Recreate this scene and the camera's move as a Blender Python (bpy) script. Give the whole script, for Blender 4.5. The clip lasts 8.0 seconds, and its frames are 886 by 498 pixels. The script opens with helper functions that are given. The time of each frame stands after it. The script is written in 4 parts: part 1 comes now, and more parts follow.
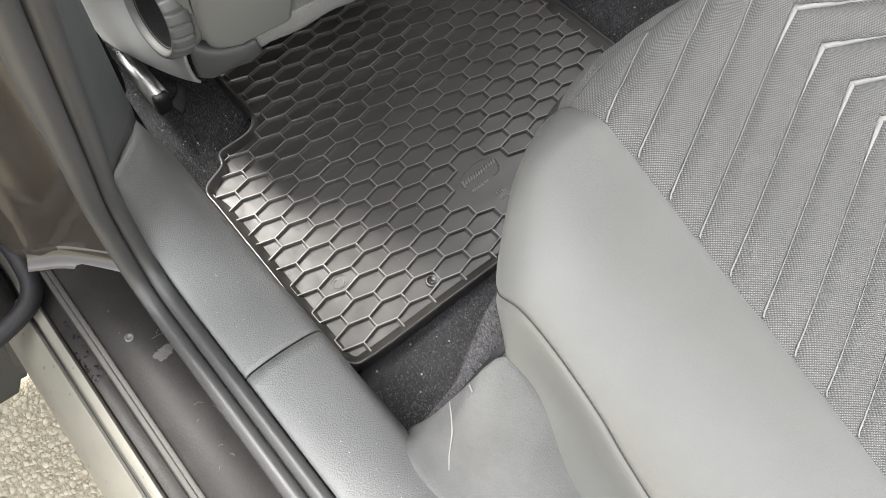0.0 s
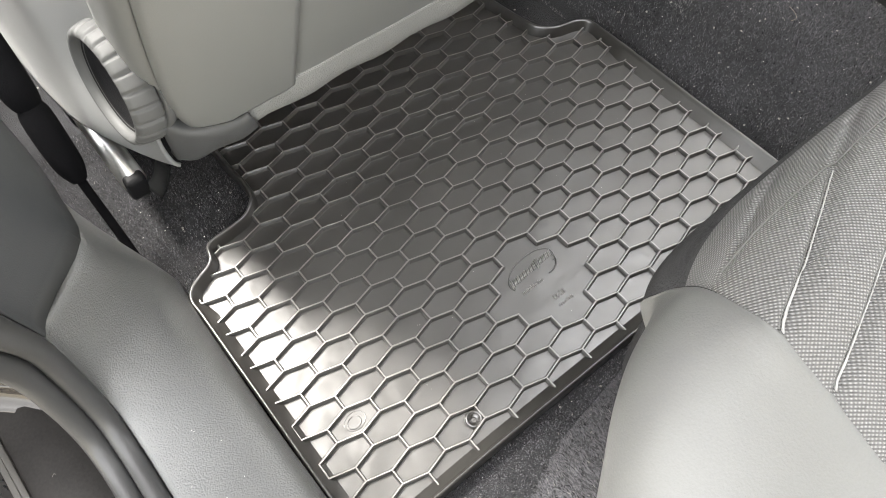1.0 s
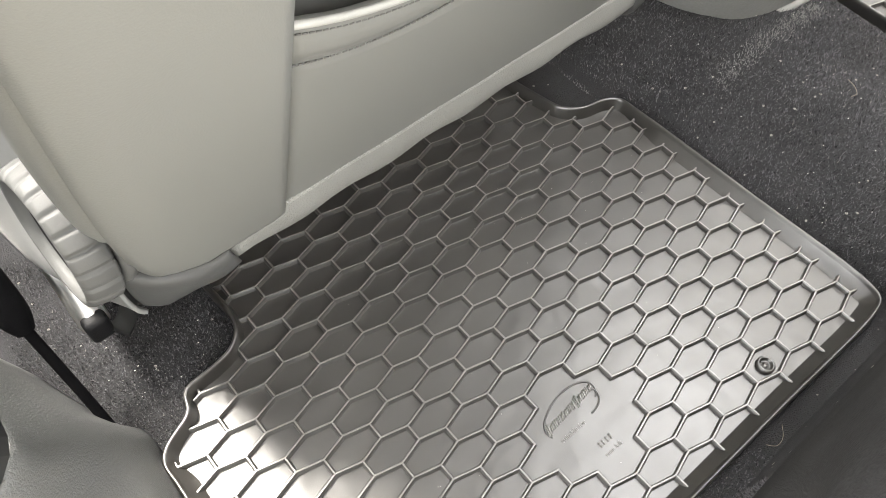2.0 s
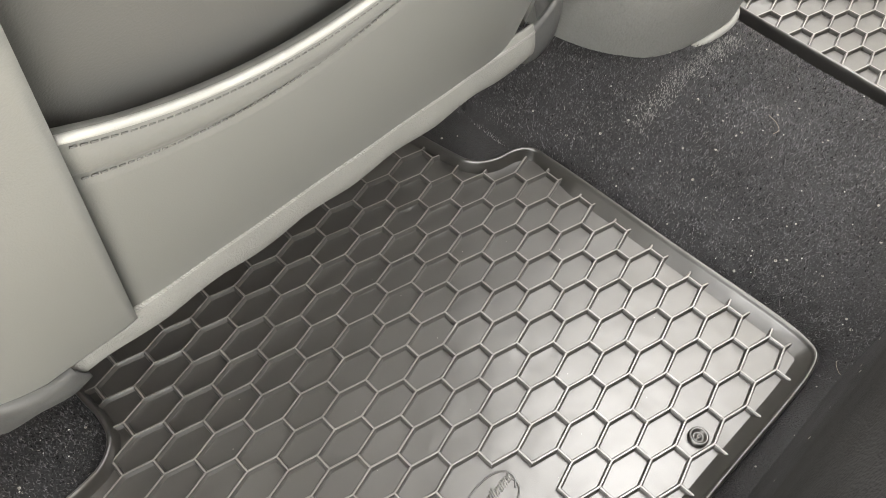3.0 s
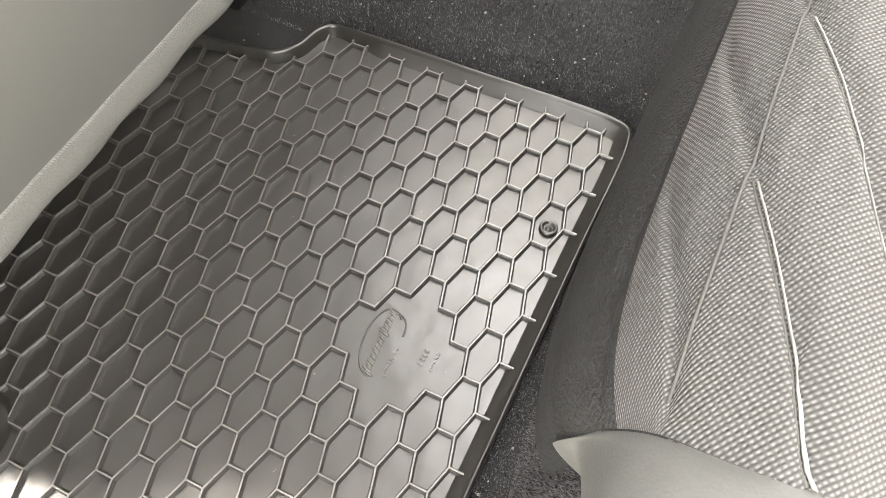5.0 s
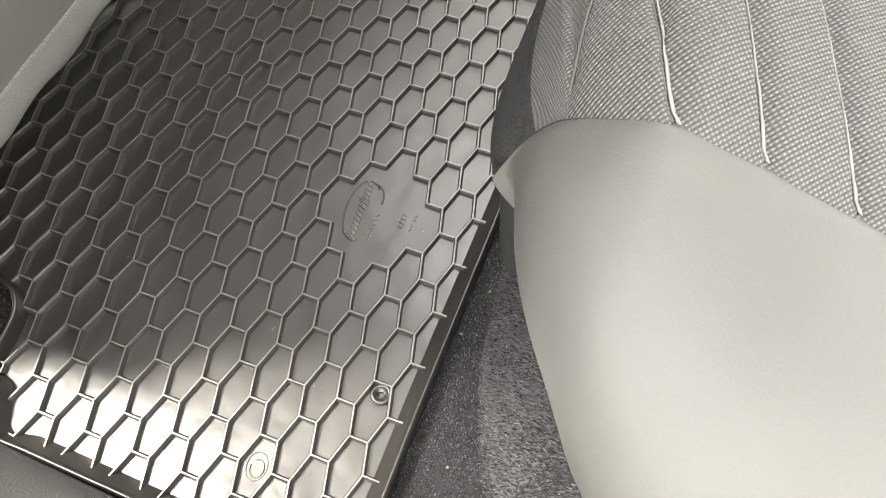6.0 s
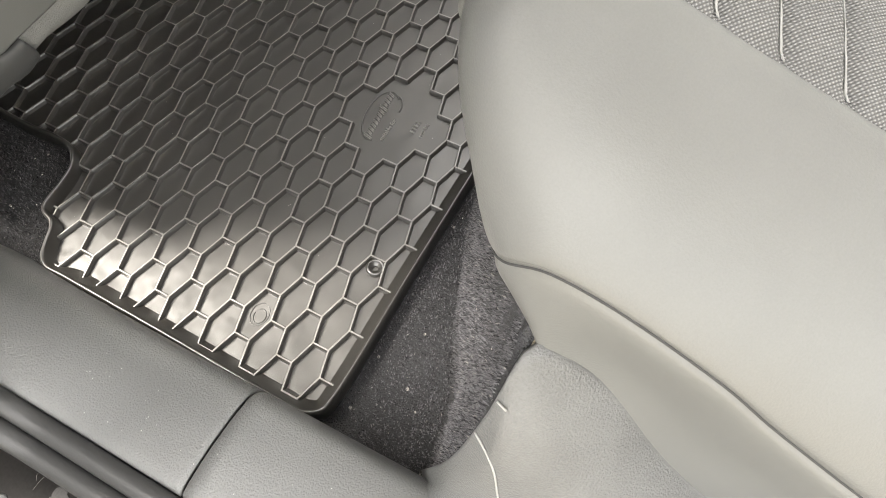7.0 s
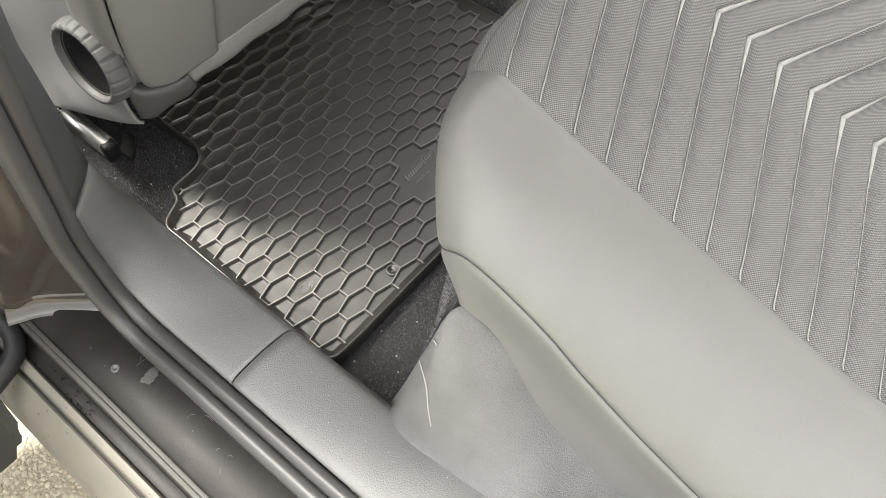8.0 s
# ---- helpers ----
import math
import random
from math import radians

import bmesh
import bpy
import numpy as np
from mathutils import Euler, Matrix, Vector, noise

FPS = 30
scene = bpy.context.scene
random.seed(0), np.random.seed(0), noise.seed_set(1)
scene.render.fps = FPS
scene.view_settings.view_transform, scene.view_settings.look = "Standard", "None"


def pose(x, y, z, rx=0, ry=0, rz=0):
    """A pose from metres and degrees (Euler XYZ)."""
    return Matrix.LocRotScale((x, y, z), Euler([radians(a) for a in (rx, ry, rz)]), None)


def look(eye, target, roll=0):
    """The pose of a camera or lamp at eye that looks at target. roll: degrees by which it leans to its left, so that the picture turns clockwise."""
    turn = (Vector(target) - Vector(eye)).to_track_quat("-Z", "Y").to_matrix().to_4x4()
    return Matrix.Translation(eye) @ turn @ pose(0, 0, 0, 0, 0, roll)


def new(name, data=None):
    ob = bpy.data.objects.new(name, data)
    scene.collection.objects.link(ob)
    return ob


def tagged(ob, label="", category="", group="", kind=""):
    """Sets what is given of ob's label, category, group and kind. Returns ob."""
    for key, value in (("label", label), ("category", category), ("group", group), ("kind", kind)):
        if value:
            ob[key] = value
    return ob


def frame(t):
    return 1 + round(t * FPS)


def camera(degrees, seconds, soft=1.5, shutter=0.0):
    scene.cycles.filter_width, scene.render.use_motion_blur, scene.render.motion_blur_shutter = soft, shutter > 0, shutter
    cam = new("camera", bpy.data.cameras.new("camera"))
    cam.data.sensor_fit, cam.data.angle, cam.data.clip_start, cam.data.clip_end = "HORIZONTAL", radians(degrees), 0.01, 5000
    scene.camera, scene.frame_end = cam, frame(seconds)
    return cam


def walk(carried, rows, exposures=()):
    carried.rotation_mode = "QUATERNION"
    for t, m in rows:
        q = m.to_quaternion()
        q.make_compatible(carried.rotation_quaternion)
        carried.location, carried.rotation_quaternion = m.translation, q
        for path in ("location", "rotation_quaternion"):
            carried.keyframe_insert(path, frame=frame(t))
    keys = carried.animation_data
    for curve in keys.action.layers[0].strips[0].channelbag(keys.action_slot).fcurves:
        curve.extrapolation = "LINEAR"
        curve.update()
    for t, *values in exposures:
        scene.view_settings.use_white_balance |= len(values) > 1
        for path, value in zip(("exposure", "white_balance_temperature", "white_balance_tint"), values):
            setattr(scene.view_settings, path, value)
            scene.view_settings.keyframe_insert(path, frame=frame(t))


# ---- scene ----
cam = camera(59.6, 8.0, soft=0.8)
PATH = [
    (0, (-0.1610, -0.4698, 0.6617), (0.0591, -0.2507, 0.1483), 5.59),
    (0.5, (-0.0953, -0.3934, 0.6084), (0.1152, -0.1707, 0.0926), 4.77),
    (1, (-0.0599, -0.3315, 0.5704), (0.1459, -0.1017, 0.0558), 3.09),
    (1.5, (-0.0301, -0.2650, 0.5453), (0.1774, -0.0285, 0.0344), 1.90),
    (1.7, (-0.0161, -0.2451, 0.5390), (0.1927, -0.0079, 0.0290), 1.78),
    (2.8, (0.0737, -0.2059, 0.5009), (0.3173, 0.0295, 0.0057), 2.70),
    (3, (0.0862, -0.2115, 0.5044), (0.3312, 0.0195, 0.0077), 2.27),
    (3.5, (0.0975, -0.2298, 0.5130), (0.3543, -0.0154, 0.0150), 2.08),
    (4, (0.0932, -0.2513, 0.5113), (0.3597, -0.0594, 0.0092), 0.89),
    (4.5, (0.0809, -0.2625, 0.4977), (0.3566, -0.1027, -0.0107), 0.39),
    (4.7, (0.0633, -0.2636, 0.4925), (0.3420, -0.1178, -0.0185), 0.96),
    (5.8, (-0.0084, -0.3072, 0.4905), (0.2428, -0.1887, -0.0414), -4.05),
    (6, (-0.0239, -0.3149, 0.4944), (0.2239, -0.1984, -0.0395), -4.17),
    (6.5, (-0.0729, -0.3527, 0.5031), (0.1709, -0.2233, -0.0296), -4.12),
    (7, (-0.1020, -0.3926, 0.5104), (0.1365, -0.2400, -0.0186), -4.42),
    (7.5, (-0.1529, -0.4453, 0.5919), (0.0880, -0.2637, 0.0733), -2.90),
    (8, (-0.1918, -0.5265, 0.6808), (0.0560, -0.3097, 0.1792), -1.38),
]
EXPOSURE = [(0, 2.85, 6520, 10), (0.5, 3.12, 6560, 10), (1, 3.38, 6620, 10), (1.5, 3.58, 6720, 10), (3, 3.87, 6960, 10), (4.5, 3.90, 7050, 10), (6, 3.26, 7000, 10), (7, 3.00, 6940, 10), (8, 2.77, 6860, 10)]
walk(cam, [(t, look(eye, target, roll)) for t, eye, target, roll in PATH], EXPOSURE)

# -- world --
world = bpy.data.worlds.new("sky")
scene.world = world
world.use_nodes = True
wn, wl = world.node_tree.nodes, world.node_tree.links
sky = wn.new("ShaderNodeTexSky")
sky.sky_type = 'NISHITA'
sky.sun_disc = False
sky.sun_elevation = radians(59)
sky.sun_rotation = radians(-17)
wn["Background"].inputs["Strength"].default_value = 0.15
grey = wn.new("ShaderNodeHueSaturation")
grey.inputs["Saturation"].default_value = 0.15
wl.new(sky.outputs[0], grey.inputs["Color"])
# overcast: brightest overhead, two fifths of that at the horizon
way = wn.new("ShaderNodeTexCoord")
split = wn.new("ShaderNodeSeparateXYZ")
wl.new(way.outputs["Generated"], split.inputs[0])
rise = wn.new("ShaderNodeMapRange")
rise.inputs["From Min"].default_value = 0.0
rise.inputs["From Max"].default_value = 1.0
rise.inputs["To Min"].default_value = 0.85
rise.inputs["To Max"].default_value = 2.1
thin = wn.new("ShaderNodeMath")
thin.operation = 'POWER'
thin.use_clamp = True
thin.inputs[1].default_value = 2.0
wl.new(split.outputs["Z"], thin.inputs[0])
wl.new(thin.outputs[0], rise.inputs["Value"])
veil = wn.new("ShaderNodeVectorMath")
veil.operation = 'SCALE'
warm = wn.new("ShaderNodeVectorMath")
warm.operation = 'MULTIPLY'
warm.inputs[1].default_value = (1.015, 1.0, 0.965)
wl.new(grey.outputs[0], warm.inputs[0])
wl.new(warm.outputs[0], veil.inputs[0])
wl.new(rise.outputs[0], veil.inputs["Scale"])
wl.new(veil.outputs[0], wn["Background"].inputs[0])
sun_data = bpy.data.lights.new("sun", 'SUN')
sun_data.energy = 1.85
sun_data.angle = radians(16)
sun_data.color = (1.0, 0.97, 0.92)
sun = new("sun", sun_data)
sun.matrix_basis = look((-0.9, 3.0, 5.2), (0, 0, 0))


# -- materials --
def material(name, base, rough=0.5, metal=0.0, grain=0.0, grain_scale=900.0, vary=0.12, vary_scale=14.0, spec=0.5,
             grain_depth=0.0008, speck=None, speck_at=0.7, speck_scale=260.0):
    """A surface with fine relief and two scales of colour change; speck adds scattered bright lint or grit."""
    m = bpy.data.materials.new(name)
    m.use_nodes = True
    n, l = m.node_tree.nodes, m.node_tree.links
    b = n["Principled BSDF"]
    b.inputs["Roughness"].default_value = rough
    b.inputs["Metallic"].default_value = metal
    b.inputs["Specular IOR Level"].default_value = spec
    co = n.new("ShaderNodeTexCoord").outputs["Object"]
    big = n.new("ShaderNodeTexNoise")
    big.inputs["Scale"].default_value = vary_scale
    big.inputs["Detail"].default_value = 4
    l.new(co, big.inputs["Vector"])
    fine = n.new("ShaderNodeTexNoise")
    fine.inputs["Scale"].default_value = grain_scale
    fine.inputs["Detail"].default_value = 3
    l.new(co, fine.inputs["Vector"])
    mix = n.new("ShaderNodeMix")
    mix.data_type = 'RGBA'
    mix.inputs["A"].default_value = (*[c * (1 - vary) for c in base], 1)
    mix.inputs["B"].default_value = (*[min(c * (1 + vary), 1) for c in base], 1)
    add = n.new("ShaderNodeMath")
    add.operation = 'ADD'
    l.new(big.outputs[0], add.inputs[0])
    half = n.new("ShaderNodeMath")
    half.operation = 'MULTIPLY_ADD'
    half.inputs[1].default_value = 0.8
    half.inputs[2].default_value = -0.4
    l.new(fine.outputs[0], half.inputs[0])
    l.new(half.outputs[0], add.inputs[1])
    l.new(add.outputs[0], mix.inputs["Factor"])
    colour = mix.outputs["Result"]
    if speck:
        v = n.new("ShaderNodeTexVoronoi")
        v.inputs["Scale"].default_value = speck_scale
        v.inputs["Randomness"].default_value = 1.0
        l.new(co, v.inputs["Vector"])
        sep = n.new("ShaderNodeSeparateColor")
        l.new(v.outputs["Color"], sep.inputs[0])
        pick = n.new("ShaderNodeMath")
        pick.operation = 'GREATER_THAN'
        pick.inputs[1].default_value = speck_at
        l.new(sep.outputs[0], pick.inputs[0])
        size = n.new("ShaderNodeMath")
        size.operation = 'LESS_THAN'
        size.inputs[1].default_value = 0.22
        l.new(v.outputs["Distance"], size.inputs[0])
        both = n.new("ShaderNodeMath")
        both.operation = 'MULTIPLY'
        l.new(pick.outputs[0], both.inputs[0])
        l.new(size.outputs[0], both.inputs[1])
        mix2 = n.new("ShaderNodeMix")
        mix2.data_type = 'RGBA'
        l.new(colour, mix2.inputs["A"])
        mix2.inputs["B"].default_value = (*speck, 1)
        l.new(both.outputs[0], mix2.inputs["Factor"])
        colour = mix2.outputs["Result"]
    l.new(colour, b.inputs["Base Color"])
    rr = n.new("ShaderNodeMapRange")
    rr.inputs["To Min"].default_value = max(rough - 0.06, 0.02)
    rr.inputs["To Max"].default_value = min(rough + 0.08, 1)
    l.new(big.outputs[0], rr.inputs["Value"])
    l.new(rr.outputs[0], b.inputs["Roughness"])
    if grain:
        bump = n.new("ShaderNodeBump")
        bump.inputs["Strength"].default_value = grain
        bump.inputs["Distance"].default_value = grain_depth
        l.new(fine.outputs[0], bump.inputs["Height"])
        l.new(bump.outputs[0], b.inputs["Normal"])
    return m


RUBBER = material("mat_rubber", (0.043, 0.0405, 0.0368), 0.35, grain=0.25, grain_scale=1500, vary=0.2, grain_depth=0.0002, spec=1.0)
RUBBER_RIM = material("mat_rim_rubber", (0.030, 0.028, 0.025), 0.30, grain=0.3, grain_scale=1200, grain_depth=0.0002, spec=1.0)
# same rubber in a paler colour, painting the glints on ribs and letters
RUBBER_GLINT = material("glint_rubber", (0.20, 0.193, 0.18), 0.36, grain=0.3, grain_scale=1600, vary=0.3, grain_depth=0.0003, spec=1.0)
for m in (RUBBER, RUBBER_RIM, RUBBER_GLINT):
    n, l = m.node_tree.nodes, m.node_tree.links
    n["Principled BSDF"].inputs["IOR"].default_value = 1.65
    # slow waves left by the mould, under the fine grain
    slow = n.new("ShaderNodeTexNoise")
    slow.inputs["Scale"].default_value = 34
    slow.inputs["Detail"].default_value = 2
    l.new(n.new("ShaderNodeTexCoord").outputs["Object"], slow.inputs["Vector"])
    swell = n.new("ShaderNodeBump")
    swell.inputs["Strength"].default_value, swell.inputs["Distance"].default_value = 0.5, 0.0022
    l.new(slow.outputs[0], swell.inputs["Height"])
    l.new(swell.outputs[0], n["Bump"].inputs["Normal"])
CARPET = material("charcoal_carpet", (0.042, 0.042, 0.045), 0.95, grain=1.0, grain_scale=850, vary=0.75, grain_depth=0.004,
                  speck=(0.42, 0.40, 0.36), speck_at=0.955, speck_scale=170)
LEATHER = material("grey_leatherette", (0.122, 0.123, 0.1185), 0.42, grain=0.3, grain_scale=1100, vary=0.09, vary_scale=24, grain_depth=0.0005)
LEATHER_DARK = material("mid_grey_leatherette", (0.168, 0.169, 0.161), 0.42, grain=0.25, grain_scale=1000, vary=0.06, grain_depth=0.0005)
HEM = material("woven_hem", (0.20, 0.20, 0.19), 0.9, grain=0.8, grain_scale=900, vary=0.2, grain_depth=0.001)
PLASTIC = material("sill_plastic", (0.142, 0.144, 0.142), 0.40, grain=0.8, grain_scale=800, vary=0.14, vary_scale=20, grain_depth=0.0008)
PLASTIC_DARK = material("pillar_plastic", (0.050, 0.053, 0.055), 0.5, grain=0.5, grain_scale=1300, vary=0.05, grain_depth=0.0005)
UPPER = material("darker_grey_leatherette", (0.088, 0.088, 0.084), 0.45, grain=0.25, grain_scale=1000, vary=0.06, grain_depth=0.0005)
WHEEL = material("wheel_grey", (0.085, 0.086, 0.084), 0.6, grain=0.3, grain_scale=1200, vary=0.05, grain_depth=0.0004)
SHIELD = material("light_grey_shield", (0.23, 0.233, 0.228), 0.36, grain=0.2, grain_scale=1200, vary=0.04, grain_depth=0.0004)
KNOBGREY = material("knob_grey", (0.066, 0.067, 0.066), 0.45, grain=0.3, grain_scale=1200, vary=0.05, grain_depth=0.0004)
BLACK = material("black_plastic", (0.010, 0.010, 0.011), 0.5, grain=0.3, vary=0.2, spec=0.25)
BLACK_CLOTH = material("black_webbing", (0.007, 0.007, 0.008), 0.9, grain=0.6, vary=0.2, spec=0.1)
TRIM_SCUFFED = material("scuffed_trim_plastic", (0.108, 0.109, 0.107), 0.45, grain=0.8, grain_scale=800, vary=0.26, vary_scale=38, grain_depth=0.0008)
# colour holds the shade on the cushion's front face
BAND = material("shaded_front_band_cloth", (0.045, 0.045, 0.046), 0.95, grain=1.0, grain_scale=650, vary=0.4, vary_scale=45, spec=0.2, grain_depth=0.0015)
SEAL = material("seal_rubber", (0.04, 0.04, 0.04), 0.42, grain=0.15, vary=0.1)
STEEL = material("rail_steel", (0.75, 0.75, 0.73), 0.28, metal=1.0, vary=0.06)
PAINT = material("dark_metallic_paint", (0.030, 0.026, 0.022), 0.09, metal=0.0, vary=0.15, spec=0.45)
PAINT_DULL = material("dull_scuffed_paint", (0.016, 0.0148, 0.014), 0.38, vary=0.45, vary_scale=30, spec=0.09, grain=0.15, grain_scale=500)
GRIMY = material("grimy_edge_paint", (0.024, 0.022, 0.019), 0.6, vary=0.5, vary_scale=70, speck=(0.02, 0.018, 0.016), speck_at=0.75, speck_scale=220)
DUSTY = material("dusty_paint", (0.098, 0.093, 0.077), 0.55, vary=0.22, vary_scale=40, speck=(0.05, 0.045, 0.04), speck_at=0.9, speck_scale=140)
PEBBLE = material("pebbles", (0.36, 0.325, 0.25), 0.8, grain=0.4, grain_scale=300, vary=0.3, vary_scale=90)
GROUND = material("pebble_concrete", (0.29, 0.258, 0.195), 0.9, grain=0.8, grain_scale=160, vary=0.35, vary_scale=110, grain_depth=0.006)
SHELL = material("cabin_lining", (0.62, 0.61, 0.58), 0.9, vary=0.06)
STITCH = material("pale_stitching", (0.28, 0.28, 0.272), 0.6, grain=0.4, vary=0.1)
THREAD_SHADE_GREY = material("grey_thread_and_shade", (0.11, 0.11, 0.105), 0.8, vary=0.1)
THREAD = material("dark_thread", (0.03, 0.03, 0.03), 0.8, vary=0.1)
CONSOLE = material("console_cloth_plastic", (0.235, 0.235, 0.228), 0.6, grain=1.0, grain_scale=420, vary=0.12, vary_scale=30, grain_depth=0.0012)
PIPING = material("light_piping", (0.30, 0.30, 0.285), 0.45, grain=0.3, vary=0.06)


def fabric_material():
    """Grey woven upholstery with a fine diagonal rib."""
    m = material("woven_upholstery", (0.172, 0.171, 0.168), 0.85, grain=0.4, grain_scale=800, vary=0.12)
    n, l = m.node_tree.nodes, m.node_tree.links
    b = n["Principled BSDF"]
    co = n.new("ShaderNodeTexCoord").outputs["Object"]
    rot = n.new("ShaderNodeMapping")
    rot.inputs["Rotation"].default_value = (0, 0, radians(43))
    cloth = n.new("ShaderNodeAttribute")
    cloth.attribute_name = "weave"
    l.new(cloth.outputs["Vector"], rot.inputs["Vector"])
    w = n.new("ShaderNodeTexWave")
    w.wave_type, w.bands_direction = 'BANDS', 'Y'
    w.inputs["Scale"].default_value = 258
    w.inputs["Distortion"].default_value = 0.5
    w.inputs["Detail Scale"].default_value = 1.6
    l.new(rot.outputs[0], w.inputs["Vector"])
    w2 = n.new("ShaderNodeTexWave")
    w2.wave_type, w2.bands_direction = 'BANDS', 'X'
    w2.inputs["Scale"].default_value = 238
    w2.inputs["Distortion"].default_value = 0.5
    w2.inputs["Detail Scale"].default_value = 1.6
    l.new(rot.outputs[0], w2.inputs["Vector"])
    # yarn knots: bright where both runs cross
    lift = n.new("ShaderNodeMath")
    lift.operation = 'MULTIPLY_ADD'
    lift.inputs[1].default_value, lift.inputs[2].default_value = 0.75, 0.25
    l.new(w2.outputs["Fac"], lift.inputs[0])
    mul = n.new("ShaderNodeMath")
    mul.operation = 'MULTIPLY'
    l.new(lift.outputs[0], mul.inputs[0])
    l.new(w.outputs["Fac"], mul.inputs[1])
    bump = n.new("ShaderNodeBump")
    bump.inputs["Strength"].default_value = 0.7
    bump.inputs["Distance"].default_value = 0.0010
    l.new(mul.outputs[0], bump.inputs["Height"])
    l.new(bump.outputs[0], b.inputs["Normal"])
    old = b.inputs["Base Color"].links[0].from_socket
    mix = n.new("ShaderNodeMix")
    mix.data_type, mix.blend_type = 'RGBA', 'MULTIPLY'
    ramp = n.new("ShaderNodeMapRange")
    ramp.inputs["From Max"].default_value = 1.0
    ramp.inputs["To Min"].default_value = 0.40
    ramp.inputs["To Max"].default_value = 1.62
    l.new(mul.outputs[0], ramp.inputs["Value"])
    l.new(old, mix.inputs["A"])
    l.new(ramp.outputs[0], mix.inputs["B"])
    mix.inputs["Factor"].default_value = 1.0
    l.new(mix.outputs["Result"], b.inputs["Base Color"])
    return m


def pile_material():
    """Carpet fibres, each with its own shade of charcoal and a few pale ones."""
    m = bpy.data.materials.new("carpet_fibre")
    m.use_nodes = True
    n, l = m.node_tree.nodes, m.node_tree.links
    b = n["Principled BSDF"]
    b.inputs["Roughness"].default_value = 0.9
    b.inputs["Specular IOR Level"].default_value = 0.15
    g = n.new("ShaderNodeNewGeometry")
    r = n.new("ShaderNodeValToRGB")
    r.color_ramp.elements[0].color = (0.008, 0.008, 0.009, 1)
    r.color_ramp.elements[1].color = (0.20, 0.197, 0.207, 1)
    r.color_ramp.elements[1].position = 0.98
    e = r.color_ramp.elements.new(0.993)
    e.color = (0.30, 0.29, 0.27, 1)
    l.new(g.outputs["Random Per Island"], r.inputs[0])
    dust = n.new("ShaderNodeTexNoise")
    dust.inputs["Scale"].default_value = 11
    dust.inputs["Detail"].default_value = 5
    l.new(n.new("ShaderNodeTexCoord").outputs["Object"], dust.inputs["Vector"])
    worn = n.new("ShaderNodeMapRange")
    worn.inputs["From Min"].default_value, worn.inputs["From Max"].default_value = 0.42, 0.72
    worn.inputs["To Min"].default_value, worn.inputs["To Max"].default_value = 0.8, 1.25
    l.new(dust.outputs[0], worn.inputs["Value"])
    mul = n.new("ShaderNodeVectorMath")
    mul.operation = 'SCALE'
    l.new(r.outputs[0], mul.inputs[0])
    l.new(worn.outputs[0], mul.inputs["Scale"])
    l.new(mul.outputs[0], b.inputs["Base Color"])
    return m


def banded_material(name, base, pitch, turn):
    """A woven band with fine slanting ribs."""
    m = material(name, base, 0.8, grain=0.4, grain_scale=900, vary=0.15)
    n, l = m.node_tree.nodes, m.node_tree.links
    b = n["Principled BSDF"]
    rot = n.new("ShaderNodeMapping")
    rot.inputs["Rotation"].default_value = (0, radians(turn), 0)
    l.new(n.new("ShaderNodeTexCoord").outputs["Object"], rot.inputs["Vector"])
    w = n.new("ShaderNodeTexWave")
    w.inputs["Scale"].default_value = 2 * math.pi / 20 / pitch
    w.inputs["Distortion"].default_value = 0.8
    l.new(rot.outputs[0], w.inputs["Vector"])
    bump = n.new("ShaderNodeBump")
    bump.inputs["Strength"].default_value, bump.inputs["Distance"].default_value = 0.7, 0.0008
    l.new(w.outputs["Fac"], bump.inputs["Height"])
    l.new(bump.outputs[0], b.inputs["Normal"])
    return m


HEM_ROLL = banded_material("hem_roll_weave", (0.27, 0.27, 0.255), 0.0016, 35)
SMUDGE = material("dust_smudge", (0.030, 0.0285, 0.027), 0.5, vary=0.9, vary_scale=160)
SCUFF = material("pale_scuff", (0.16, 0.155, 0.145), 0.7, vary=0.3)
LINT = material("lint", (0.75, 0.74, 0.70), 0.8, vary=0.1)
FIBRE = material("stray_fibre", (0.42, 0.36, 0.28), 0.6, vary=0.1)
FABRIC = fabric_material()
PILE = pile_material()
PILE_LIT_DUSTY = material("lit_dusty_carpet_fibre", (0.25, 0.247, 0.242), 0.9, vary=0.3, vary_scale=60)


# -- mesh helpers --
def part(name, bm, mat, parent=None, label="", smooth=True):
    me = bpy.data.meshes.new(name)
    bm.normal_update()
    bm.to_mesh(me)
    bm.free()
    me.materials.append(mat)
    if smooth:
        me.polygons.foreach_set("use_smooth", [True] * len(me.polygons))
    ob = new(name, me)
    ob.parent = parent
    return tagged(ob, label)


def thing(name, label, category, group="", kind=""):
    return tagged(new(name), label, category, group, kind)


def grid_mesh(rows, closed=False):
    """A quad sheet through rows of points."""
    bm = bmesh.new()
    vs = [[bm.verts.new(p) for p in r] for r in rows]
    for a, b in zip(vs, vs[1:]):
        k = len(a)
        for i in range(k if closed else k - 1):
            bm.faces.new((a[i], a[(i + 1) % k], b[(i + 1) % k], b[i]))
    return bm


def spline(points, steps):
    """A smooth line through points (Catmull-Rom), steps pieces between neighbours."""
    p = [Vector(q) for q in points]
    out = []
    for i in range(len(p) - 1):
        a, b, c, d = p[max(i - 1, 0)], p[i], p[i + 1], p[min(i + 2, len(p) - 1)]
        for s in range(steps):
            t = s / steps
            out.append(0.5 * (2 * b + (c - a) * t + (2 * a - 5 * b + 4 * c - d) * t * t + (3 * b - a - 3 * c + d) * t ** 3))
    return out + [p[-1]]


